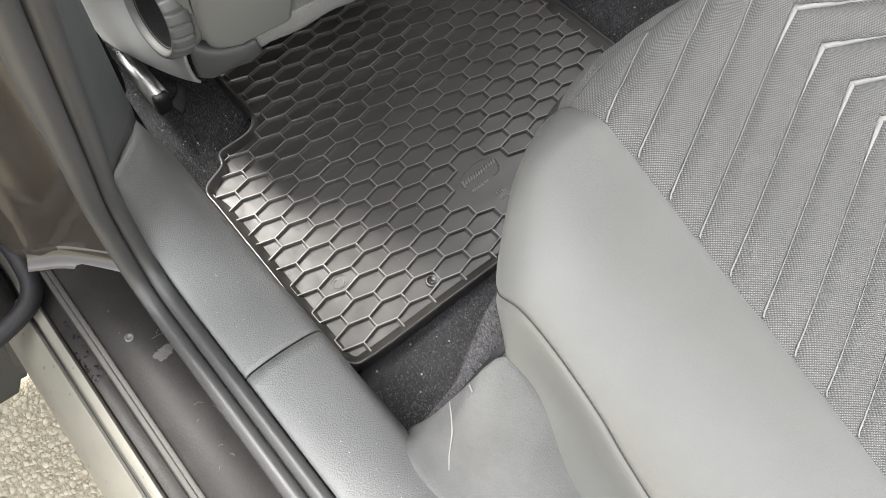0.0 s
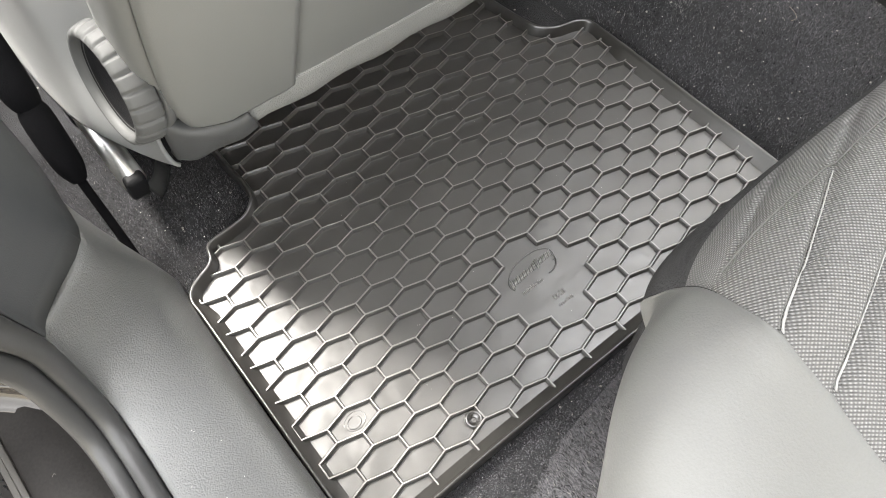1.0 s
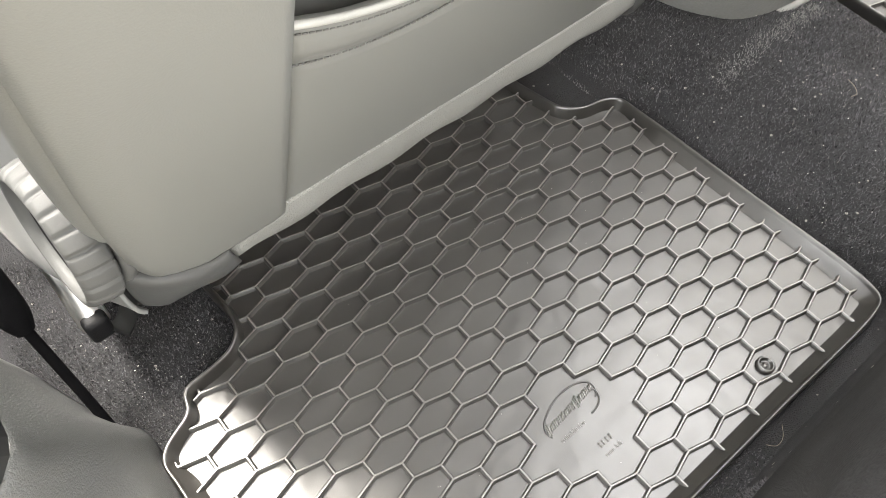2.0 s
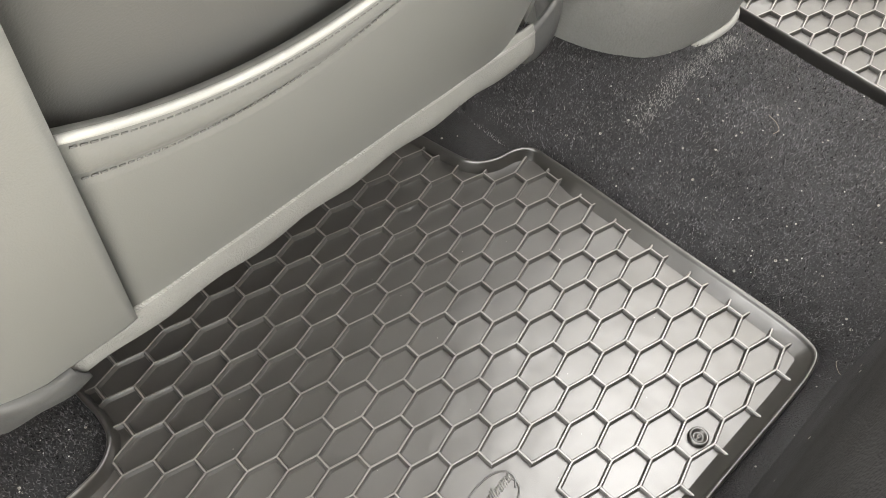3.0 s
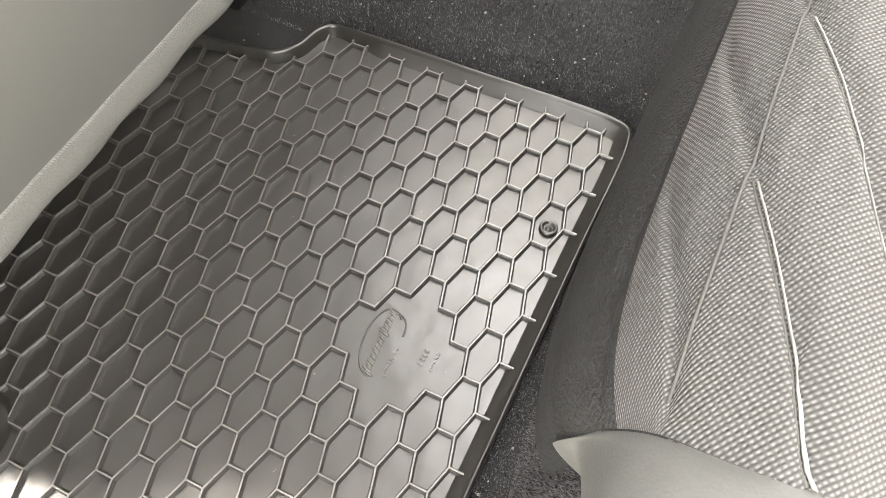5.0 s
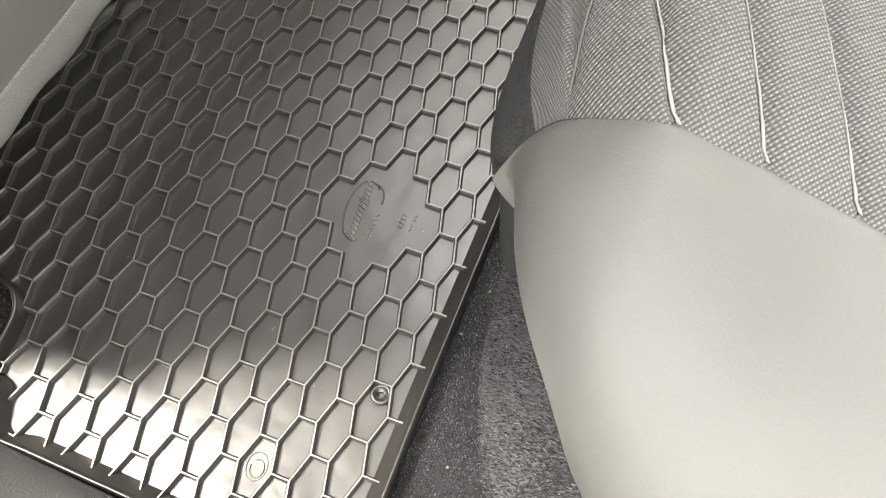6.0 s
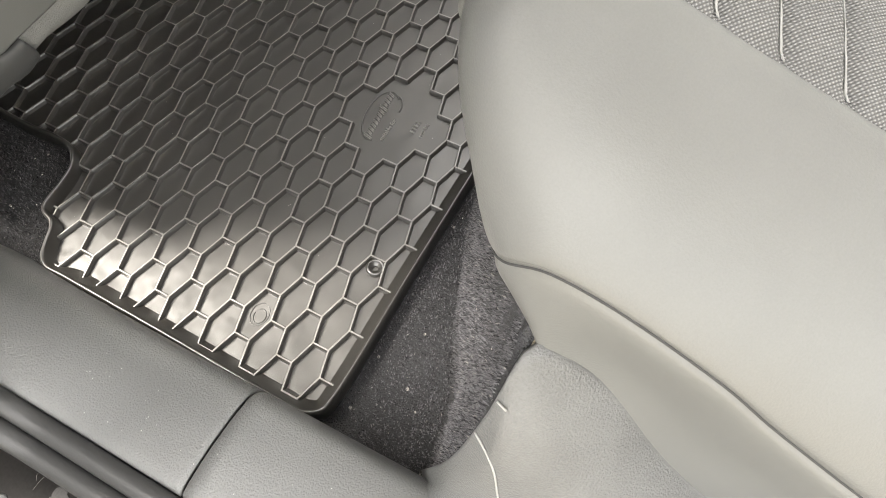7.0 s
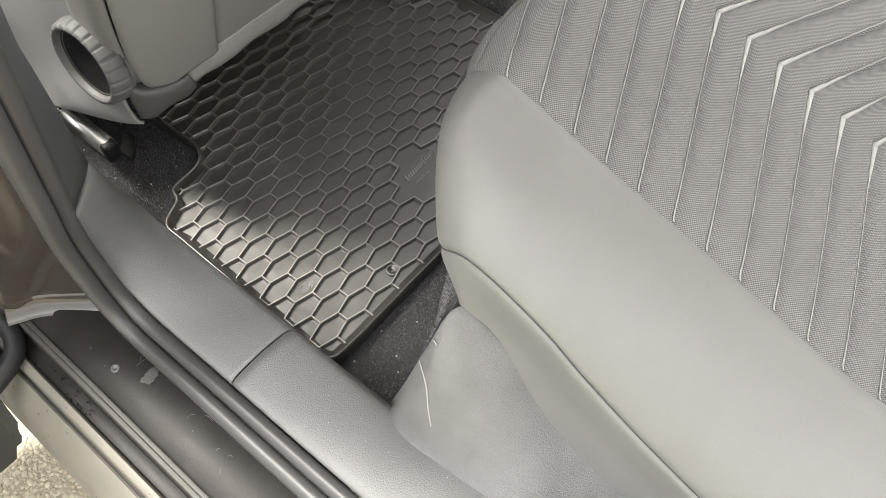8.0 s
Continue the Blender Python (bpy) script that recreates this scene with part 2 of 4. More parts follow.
def smooth_grid(rows, along=4, across=4):
    """Rows of points refined both ways by smooth lines."""
    fine = [spline(r, across) for r in rows]
    cols = [spline([r[i] for r in fine], along) for i in range(len(fine[0]))]
    return [[c[j] for c in cols] for j in range(len(cols[0]))]


def tube(points, r, sides=10, flat=1.0, up=(0, 0, 1)):
    """A round bar along points; flat squeezes it upwards."""
    rows = []
    pts = [Vector(p) for p in points]
    for i, p in enumerate(pts):
        d = (pts[min(i + 1, len(pts) - 1)] - pts[max(i - 1, 0)]).normalized()
        s = d.cross(Vector(up))
        s = s.normalized() if s.length > 1e-4 else Vector((1, 0, 0))
        u = s.cross(d)
        rows.append([p + s * r * math.cos(2 * math.pi * k / sides) + u * r * flat * math.sin(2 * math.pi * k / sides) for k in range(sides)])
    bm = grid_mesh(rows, closed=True)
    bm.verts.ensure_lookup_table()
    bm.faces.new([bm.verts[k] for k in range(sides)][::-1])
    bm.faces.new([bm.verts[len(bm.verts) - sides + k] for k in range(sides)])
    return bm


def thick(ob, t, offset=-1.0):
    m = ob.modifiers.new("thickness", 'SOLIDIFY')
    m.thickness, m.offset = t, offset
    return ob


def thick_sheet(rows, t=0.003):
    """A sheet with a front, a back and an edge, t apart along y."""
    bm = grid_mesh(rows)
    r = bmesh.ops.solidify(bm, geom=bm.faces[:], thickness=t)
    return bm


def box(bm, lo, hi, bevel=0.0):
    r = bmesh.ops.create_cube(bm, size=1.0)
    lo, hi = Vector(lo), Vector(hi)
    for v in r["verts"]:
        v.co = Vector([lo[i] + (v.co[i] + 0.5) * (hi[i] - lo[i]) for i in range(3)])
    if bevel:
        bmesh.ops.bevel(bm, geom=list({e for v in r["verts"] for e in v.link_edges}), offset=bevel, segments=3, affect='EDGES', profile=0.5)
    return bm


def lerp_table(table, v):
    """Linear reading of a short table of (value, result)."""
    return float(np.interp(v, [a for a, _ in table], [b for _, b in table]))


# -- ground and cabin shell --
FLOOR_Z, GROUND_Z = -0.012, -0.40


def build_ground():
    bm = bmesh.new()
    bmesh.ops.create_grid(bm, x_segments=8, y_segments=8, size=60)
    for v in bm.verts:
        v.co.z = GROUND_Z
    tagged(part("ground", bm, GROUND, None), "beige exposed pebble concrete paving beside the car", "ground", "", "structure")
    rnd = random.Random(4)
    verts, faces = [], []
    # close-set grit, jittered on a fine net, nearly flush with the paving
    step = 0.0068
    for gx in range(int(0.50 / step)):
        for gy in range(int(1.30 / step)):
            x = -0.76 + (gx + rnd.uniform(0.0, 1.0)) * step
            y = -0.55 + (gy + rnd.uniform(0.0, 1.0)) * step
            r = rnd.choice((0.0022, 0.0030, 0.0036, 0.0046, 0.0056)) * rnd.uniform(0.85, 1.15)
            a, q = rnd.uniform(0, 6.28), rnd.uniform(0.55, 1.0)
            top = r * rnd.uniform(0.15, 0.5)
            k = len(verts)
            for ring, zz in ((1.0, -0.2), (0.72, 0.8)):
                for e in range(6):
                    t = e * math.pi / 3 + rnd.uniform(-0.25, 0.25)
                    dx, dy = r * ring * math.cos(t), r * q * ring * math.sin(t)
                    verts.append((x + dx * math.cos(a) - dy * math.sin(a), y + dx * math.sin(a) + dy * math.cos(a), GROUND_Z + zz * top))
            verts.append((x, y, GROUND_Z + top))
            for e in range(6):
                f = (e + 1) % 6
                faces.append((k + e, k + f, k + 6 + f, k + 6 + e))
                faces.append((k + 6 + e, k + 6 + f, k + 12))
    me = bpy.data.meshes.new("pebbles")
    me.from_pydata(verts, [], faces)
    me.materials.append(PEBBLE)
    me.polygons.foreach_set("use_smooth", [True] * len(me.polygons))
    tagged(new("pebbles", me), "loose-looking rounded beige pebbles set in the paving", "pebbles", "", "stuff")


build_ground()


def build_shell():
    """Roof, far side, rear and front of the cabin: unseen plain walls that close the place."""
    bm = bmesh.new()
    # added roof panels; the hole between them lets sky in and blocks sun
    box(bm, (-0.115, -1.25, 0.93), (0.14, 1.6, 1.11))
    box(bm, (0.141, -0.749, 1.082), (0.36, 0.159, 1.108))
    box(bm, (1.02, -1.25, 1.08), (1.36, 1.6, 1.11))
    box(bm, (0.14, -1.25, 1.081), (1.02, -0.75, 1.109))
    box(bm, (0.14, 0.16, 1.081), (1.02, 1.6, 1.109))
    tagged(part("ceiling", bm, SHELL, None, smooth=False), "unseen pale grey cabin roof with an opening sized for the light", "ceiling", "", "structure")
    bm = bmesh.new()
    box(bm, (1.30, -1.2, -0.1), (1.36, 1.5, 0.50))
    box(bm, (1.30, -1.2, 0.96), (1.36, 1.5, 1.08))
    for y0, y1 in ((-1.2, -0.95), (-0.10, 0.05), (0.95, 1.5)):
        box(bm, (1.301, y0, 0.50), (1.359, y1, 0.96))
    tagged(part("wall_far_side", bm, SHELL, None, smooth=False), "plain lining of the closed far door side", "wall", "", "structure")
    # unseen, and low so that sky reaches the seat back
    bm = box(bmesh.new(), (-0.15, -1.65, -0.1), (1.36, -1.6, 0.50))
    tagged(part("wall_rear", bm, SHELL, None, smooth=False), "unseen plain wall behind the rear bench, kept low for light", "wall", "", "structure")
    bm = box(bmesh.new(), (-0.1, 1.5, -0.1), (1.36, 1.55, 0.62))
    tagged(part("wall_front", bm, SHELL, None, smooth=False), "plain bulkhead at the front of the cabin", "wall", "", "structure")


build_shell()

# -- cabin floor --
HEEL_Y = [(-0.14, -0.33), (-0.03, -0.327), (0.03, -0.315), (0.08, -0.287), (0.13, -0.267), (0.20, -0.257), (1.4, -0.255)]
FLOOR_H = [(-0.2, -0.012), (0.462, -0.010), (0.49, 0.008), (0.54, 0.020), (0.607, 0.026), (0.67, 0.020), (0.72, 0.008), (0.75, -0.010), (1.4, -0.012)]


def floor_height(x, y):
    z = lerp_table(FLOOR_H, x)
    if 0.46 < x < 0.76:
        z += 0.022 * max(0.0, min(1.0, (y + 0.06) / 0.10)) * math.sin((x - 0.46) / 0.30 * math.pi)
    return z + 0.0012 * noise.noise(Vector((x * 14, y * 14, 0)))


def build_floor():
    rows = []
    xs = [-0.14 + 1.46 * i / 110 for i in range(111)]
    for x in xs:
        hy = lerp_table(HEEL_Y, x)
        r = [(x, y, floor_height(x, y)) for y in [1.5, 1.0, 0.7] + [0.5 - 0.02 * k for k in range(int((0.5 + 0.215) / 0.02))]]
        z0 = floor_height(x, -0.22)
        for f in (0.0, 0.4, 0.7, 0.86, 1.0):
            r.append((x, -0.228 + (hy + 0.228) * f, z0 + 0.012 * f * f))
        rows.append(r)
    ob = part("floor", grid_mesh(rows), CARPET)
    thick(ob, 0.006)
    tagged(ob, "charcoal needle-felt carpet with scattered grit and lint", "carpet floor", "", "structure")
    rows = []
    for z, x0, back in ((-0.012, -0.030, 0.80), (0.004, -0.030, 0.93), (0.020, -0.030, 0.985), (0.045, -0.030, 1.0), (0.075, -0.029, 1.07), (0.11, -0.027, 1.15), (0.14, -0.020, 1.22), (0.17, -0.012, 1.28), (0.205, 0.014, 1.36), (0.218, 0.024, 1.42), (0.223, 0.026, 9.0)):
        row = []
        for k in range(90):
            x = x0 + (1.28 - x0) * (k / 89) ** 1.5
            hy = lerp_table(HEEL_Y, x)
            y = -0.228 + (hy + 0.228) * min(back, 1.0) - max(back - 1.0, 0) * 0.098 * (1.0 if x < 0.05 else max(0.62, 1 - (x - 0.05) / 0.1))
            if back > 5:
                y = -0.335
            row.append((x, y + 0.0010 * noise.noise(Vector((x * 20, z * 20, 5))), z))
        rows.append(row)
    ob = part("heel_board", grid_mesh(rows), CARPET)
    thick(ob, 0.006, 1.0)
    tagged(ob, "charcoal carpet rising below the rear bench", "carpet floor", "", "structure")


build_floor()

# -- rubber mats --
CELL_X, CELL_Y, CELL_B = 0.0395, 0.01817, 0.0128
BASE_Z = -0.0042
OUTLINE = [(-0.0275, -0.10), (-0.0290, -0.20), (-0.0285, -0.222), (-0.021, -0.2345), (-0.006, -0.2375), (0.10, -0.2370), (0.33, -0.2370), (0.448, -0.2370),
           (0.463, -0.2325), (0.4685, -0.218), (0.4670, -0.10), (0.4640, 0.020), (0.4615, 0.041), (0.4500, 0.0505), (0.4260, 0.0570),
           (0.4130, 0.0690), (0.4080, 0.0870), (0.4030, 0.1150), (0.3980, 0.150), (0.390, 0.185), (0.36, 0.205), (0.22, 0.21), (0.10, 0.205),
           (0.072, 0.185), (0.068, 0.150), (0.0670, 0.108), (0.0685, 0.085), (0.0650, 0.067), (0.0530, 0.0555), (0.0380, 0.0520), (0.0230, 0.0508),
           (0.0130, 0.0488), (0.0085, 0.0430), (0.0062, 0.0350), (0.0010, 0.0300), (-0.0100, 0.0252), (-0.0205, 0.0192), (-0.0262, 0.0105), (-0.0266, -0.01)]
PLATE_GAPS = {(5.5, -7), (5.0, -8), (6.0, -8), (5.5, -9)}


def closed_line(points, step):
    p = [Vector((*q, 0)) for q in points]
    n = len(p)
    fine = []
    for i in range(n):
        a, b, c, d = p[i - 1], p[i], p[(i + 1) % n], p[(i + 2) % n]
        # centripetal spacing keeps the tight corners from looping
        t1 = (b - a).length ** 0.5
        t2 = t1 + (c - b).length ** 0.5
        t3 = t2 + (d - c).length ** 0.5
        k = max(2, int((c - b).length / step))
        for s in range(k):
            t = t1 + (t2 - t1) * s / k
            a1 = a * ((t1 - t) / t1) + b * (t / t1)
            a2 = b * ((t2 - t) / (t2 - t1)) + c * ((t - t1) / (t2 - t1))
            a3 = c * ((t3 - t) / (t3 - t2)) + d * ((t - t2) / (t3 - t2))
            b1 = a1 * ((t2 - t) / t2) + a2 * (t / t2)
            b2 = a2 * ((t3 - t) / (t3 - t1)) + a3 * ((t - t1) / (t3 - t1))
            fine.append(b1 * ((t2 - t) / (t2 - t1)) + b2 * ((t - t1) / (t2 - t1)))
    return fine


def text_mesh(words, size, depth):
    cu = bpy.data.curves.new("words", 'FONT')
    cu.body, cu.size, cu.extrude = words, size, depth
    cu.align_x, cu.align_y = 'CENTER', 'CENTER'
    ob = new("words", cu)
    me = bpy.data.meshes.new_from_object(ob.evaluated_get(bpy.context.evaluated_depsgraph_get()))
    bpy.data.objects.remove(ob)
    return me


def rubber_mat(mirror, label, marked):
    def put(x, y, z):
        return (1.214 - x, y, z) if mirror else (x, y, z)

    line = closed_line(OUTLINE, 0.004)
    n = len(line)
    normals = []
    for i in range(n):
        d = line[(i + 3) % n] - line[i - 3]
        normals.append(Vector((-d.y, d.x, 0)).normalized())
    # a round bead outside, then a slope down to the tray, steeper round the front notches
    rings = []
    for d, z in ((0.0004, -0.010), (-0.0003, 0.003), (0.0001, 0.0060), (0.0011, 0.0075), (0.0024, 0.0076), (0.0034, 0.0062), (0.0038, 0.0044), (0.0044, 0.0036), (0.0124, BASE_Z + 0.0006), (0.0134, BASE_Z)):
        ring = []
        for p, m in zip(line, normals):
            e = d if d < 0.004 else 0.004 + (d - 0.004) * float(np.interp(p.y, [-0.01, 0.03], [1.0, 0.22]))
            ring.append(put(*(p + m * e).to_2d(), z))
        rings.append(ring)
    mat_ob = thing("rubber_mat", label, "rubber floor mat", "rear footwell rubber mats")
    bm = grid_mesh(rings, closed=True)
    bmesh.ops.recalc_face_normals(bm, faces=bm.faces)
    rim = part("rim", bm, RUBBER_RIM, mat_ob, "raised rounded rubber edge")
    bm = bmesh.new()
    top = [bm.verts.new(p) for p in rings[-1]]
    low = [bm.verts.new((p[0], p[1], p[2] - 0.004)) for p in rings[-1]]
    f = bm.faces.new(top)
    bm.faces.new(low[::-1])
    for i in range(n):
        bm.faces.new((top[i], low[i], low[(i + 1) % n], top[(i + 1) % n]))
    bmesh.ops.recalc_face_normals(bm, faces=bm.faces)
    part("tray", bm, RUBBER, mat_ob, smooth=False)
    poly = np.array([(p.x, p.y) for p in line])
    nxt = np.roll(poly, -1, axis=0)

    def clear(x, y):
        """Distance to the outline; minus outside."""
        d = nxt - poly
        s = np.clip((((x, y) - poly) * d).sum(1) / (d * d).sum(1), 0, 1)
        far = np.hypot(*(poly + d * s[:, None] - (x, y)).T).min()
        cross = ((poly[:, 1] > y) != (nxt[:, 1] > y)) & (x < d[:, 0] * (y - poly[:, 1]) / np.where(d[:, 1] == 0, 1e-9, d[:, 1]) + poly[:, 0])
        return far if cross.sum() % 2 else -far

    bm = bmesh.new()

    def rib(a, b, lift):
        a, b = Vector((*a, 0)), Vector((*b, 0))
        inside = []
        for t in range(17):
            p = a + (b - a) * (t / 16)
            if clear(p.x, p.y) > float(np.interp(p.y, [-0.01, 0.03], [0.0076, 0.0046])):
                inside.append(t / 16)
        if len(inside) < 3:
            return
        a, b = a + (b - a) * inside[0], a + (b - a) * inside[-1]
        d = (b - a).normalized()
        s = Vector((-d.y, d.x, 0))
        rows = []
        for p, e in ((a, -d * 0.0006), (b, d * 0.0006)):
            p = p + e
            rows.append([put(*(p + s * w).to_2d(), z + lift) for w, z in ((0.0018, BASE_Z - 0.0006), (0.0013, -0.0012), (0.00055, 0.0), (-0.00055, 0.0), (-0.0013, -0.0012), (-0.0018, BASE_Z - 0.0006))])
        va, vb = [[bm.verts.new(p) for p in r] for r in rows]
        for i in range(5):
            # only the top face takes the pale painted glint
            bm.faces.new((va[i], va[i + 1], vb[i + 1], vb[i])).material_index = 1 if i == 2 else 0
        bm.faces.new(va[::-1])
        bm.faces.new(vb)

    for j in range(-14, 12):
        for k in range(-2, 14):
            i = k + (0.5 if j % 2 else 0.0)
            if (i, j) in PLATE_GAPS:
                continue
            f, r = (i * CELL_X, j * CELL_Y), (i * CELL_X, j * CELL_Y - CELL_B)
            rib(f, r, 0.0)
            for side in (-0.5, 0.5):
                if (i + side, j - 1) not in PLATE_GAPS:
                    rib(r, ((i + side) * CELL_X, (j - 1) * CELL_Y), 0.0001 * side)
    bmesh.ops.recalc_face_normals(bm, faces=bm.faces)
    ribs = part("honeycomb_ribs", bm, RUBBER, mat_ob, "raised honeycomb ribs with glints painted on their tops", smooth=False)
    ribs.data.materials.append(RUBBER_GLINT)
    for ex, ey, hollow in ((0.0918, -0.2078, True), (0.3525, -0.2075, False)):
        prof = [(0.0072, BASE_Z), (0.0070, -0.0008), (0.0058, 0.0002), (0.0046, -0.0006), (0.0042, -0.0026), (0.0024, -0.0026), (0.0021, -0.0010), (0.0008, -0.0010)]
        if hollow:
            prof = prof[:6] + [(0.0021, -0.0030), (0.0019, -0.0034)]
        rows = [[put(ex + r * math.cos(t * math.pi / 14), ey + r * math.sin(t * math.pi / 14), z) for t in range(28)] for r, z in prof]
        bm = grid_mesh(rows, closed=True)
        bmesh.ops.recalc_face_normals(bm, faces=bm.faces)
        part("eyelet", bm, RUBBER_RIM, mat_ob, "round fixing eyelet")
    if marked:
        def ring(name, cx, cy, ra, rb, turn, w, a0=0.0, a1=2 * math.pi, lift=0.0004):
            pts = []
            for k in range(41):
                t = a0 + (a1 - a0) * k / 40
                x, y = ra * math.cos(t), rb * math.sin(t)
                pts.append((cx + x * math.cos(turn) - y * math.sin(turn), cy + x * math.sin(turn) + y * math.cos(turn), BASE_Z + lift))
            return part(name, tube(pts, w, 6, flat=0.8), RUBBER_RIM, mat_ob)

        ring("disc_ring", 0.0207, -0.1518, 0.0092, 0.0068, radians(8), 0.00025)
        ring("disc_mark", 0.0195, -0.1525, 0.0058, 0.0046, radians(8), 0.00035, radians(70), radians(390))
        # plain embossed emblem: an oval swoosh with a row of bars
        ring("emblem_arc", 0.2165, -0.1375, 0.0262, 0.0125, radians(8), 0.0007, radians(-40), radians(195))
        ring("emblem_tail", 0.229, -0.141, 0.0120, 0.0082, radians(10), 0.0007, radians(-110), radians(60))
        rnd = random.Random(8)
        bars = bmesh.new()
        for k in range(13):
            t = k / 12
            x, y = 0.1925 + 0.046 * t, -0.1392 + 0.0040 * t
            h = 0.0085 if k in (0, 8) else 0.0044 + 0.0012 * rnd.random()
            for dx, dy in ((0.0, 0.0), (0.0016, 0.0006)):
                one = tube([(x + dx - 0.0010, y + dy - h / 2, BASE_Z + 0.0005), (x + dx, y + dy, BASE_Z + 0.0006), (x + dx + 0.0010, y + dy + h / 2, BASE_Z + 0.0005)], 0.00055, 6, flat=1.2)
                me = bpy.data.meshes.new("bar")
                one.to_mesh(me)
                one.free()
                bars.from_mesh(me)
                bpy.data.meshes.remove(me)
        part("emblem_bars", bars, RUBBER_GLINT, mat_ob, "raised slanted strokes of an emblem")
        for words, cx, cy, size in (("suitable for", 0.2065, -0.1505, 0.0052), ("rear left", 0.2195, -0.1775, 0.0048)):
            me = text_mesh(words, size, 0.0006)
            me.materials.append(RUBBER_GLINT)
            ob = new("embossed_words", me)
            ob.matrix_basis = pose(cx, cy, BASE_Z + 0.0002)
            ob.parent = mat_ob
        for k in range(4):
            pts = [(0.2135 + k * 0.0034, -0.1715, BASE_Z + 0.0004), (0.2137 + k * 0.0034, -0.1675, BASE_Z + 0.0004)]
            part("type_mark_bar", tube(pts, 0.0008, 6, flat=0.7), RUBBER_GLINT, mat_ob)
    return mat_ob


rubber_mat(False, "black rubber mat with raised honeycomb ribs behind the front seat", True)
rubber_mat(True, "black rubber honeycomb mat in the far footwell", False)

# -- sill and pillar trim --
def build_sill():
    # rows run along the sill from the rear, then bend up into the pillar
    rows = []
    for y, z in ((-1.10, 0.11), (-0.80, 0.10), (-0.55, 0.095), (-0.42, 0.085), (-0.34, 0.074), (-0.27, 0.068), (-0.2085, 0.065)):
        rows.append([(-0.109, y, z - 0.006), (-0.104, y, z), (-0.078, y, z + 0.002), (-0.052, y, z - 0.001), (-0.038, y, z - 0.008), (-0.031, y, z - 0.030), (-0.029, y, -0.014)])
    ob = part("sill_trim", grid_mesh(smooth_grid(rows, 4, 4)), PLASTIC)
    thick(ob, 0.003)
    tagged(ob, "grey grained plastic sill cover beside the rear bench", "sill trim", "", "structure")
    rows = []
    for y, z in ((-0.2065, 0.065), (-0.17, 0.062), (-0.13, 0.058)):
        rows.append([(-0.109, y, z - 0.006), (-0.104, y, z), (-0.078, y, z + 0.002), (-0.052, y, z - 0.001), (-0.038, y, z - 0.008), (-0.031, y, z - 0.030), (-0.029, y, -0.014)])
    rows.append([(-0.109, -0.090, 0.055), (-0.104, -0.085, 0.062), (-0.080, -0.075, 0.066), (-0.056, -0.060, 0.062), (-0.040, -0.045, 0.050), (-0.030, -0.032, 0.022), (-0.026, -0.025, -0.014)])
    rows.append([(-0.109, -0.064, 0.075), (-0.105, -0.057, 0.082), (-0.086, -0.045, 0.088), (-0.062, -0.025, 0.082), (-0.042, -0.003, 0.060), (-0.030, 0.012, 0.025), (-0.023, 0.022, -0.014)])
    rows.append([(-0.109, -0.058, 0.115), (-0.105, -0.050, 0.120), (-0.088, -0.038, 0.124), (-0.064, -0.014, 0.115), (-0.046, 0.012, 0.085), (-0.034, 0.030, 0.045), (-0.024, 0.048, -0.014)])
    rows.append([(-0.109, -0.062, 0.172), (-0.105, -0.055, 0.1725), (-0.092, -0.046, 0.1725), (-0.066, -0.020, 0.167), (-0.060, 0.012, 0.140), (-0.052, 0.040, 0.100), (-0.040, 0.072, -0.014)])
    rows.append([(-0.109, -0.040, 0.160), (-0.105, -0.030, 0.160), (-0.092, -0.020, 0.160), (-0.071, 0.020, 0.165), (-0.069, 0.060, 0.160), (-0.069, 0.100, 0.100), (-0.066, 0.140, -0.014)])
    ob = part("pillar_foot_trim", grid_mesh(smooth_grid(rows, 5, 4)), PLASTIC)
    thick(ob, 0.003)
    tagged(ob, "grey grained plastic trim joining sill and door pillar", "pillar trim", "", "structure")
    rows = []
    for z in (0.1735, 0.25, 0.33, 0.41, 0.55, 0.75, 1.02):
        d, w = -0.40 * (z - 0.172), 0.09 * min(z - 0.172, 0.3)
        rows.append([(-0.112, -0.055 + d, z), (-0.109, -0.062 + d, z), (-0.105, -0.053 + d, z), (-0.092, -0.040 + d, z), (-0.066 - w, -0.016 + d, z), (-0.062 - w, 0.015 + d, z), (-0.062 - w, 0.060 + d, z), (-0.066 - w, 0.110 + d, z)])
    ob = part("pillar_trim", grid_mesh(smooth_grid(rows, 2, 3)), PLASTIC_DARK)
    thick(ob, 0.003)
    tagged(ob, "dark grey plastic cover of the door pillar", "pillar trim", "", "structure")


build_sill()

SEAL_LINE = [(-1.10, 0.098), (-0.80, 0.088), (-0.55, 0.080), (-0.42, 0.072), (-0.34, 0.062), (-0.27, 0.057), (-0.20, 0.054), (-0.13, 0.048), (-0.092, 0.050), (-0.070, 0.068),
             (-0.062, 0.110), (-0.066, 0.171), (-0.098, 0.25), (-0.130, 0.33), (-0.162, 0.41), (-0.22, 0.55), (-0.30, 0.75), (-0.41, 1.02)]


def build_seal():
    seal = thing("door_seal", "black rubber double-lip door seal along the opening", "door seal", "", "structure")
    for name, dx, dz, r in (("inner_lip", -0.1165, 0.002, 0.0075), ("outer_lip", -0.131, -0.004, 0.0082)):
        pts = spline([(dx, y - (0.0 if dx > -0.12 else 0.002), z + dz) for y, z in SEAL_LINE], 5)
        part(name, tube(pts, r, 12, up=(1, 0, 0)), SEAL, seal)


build_seal()


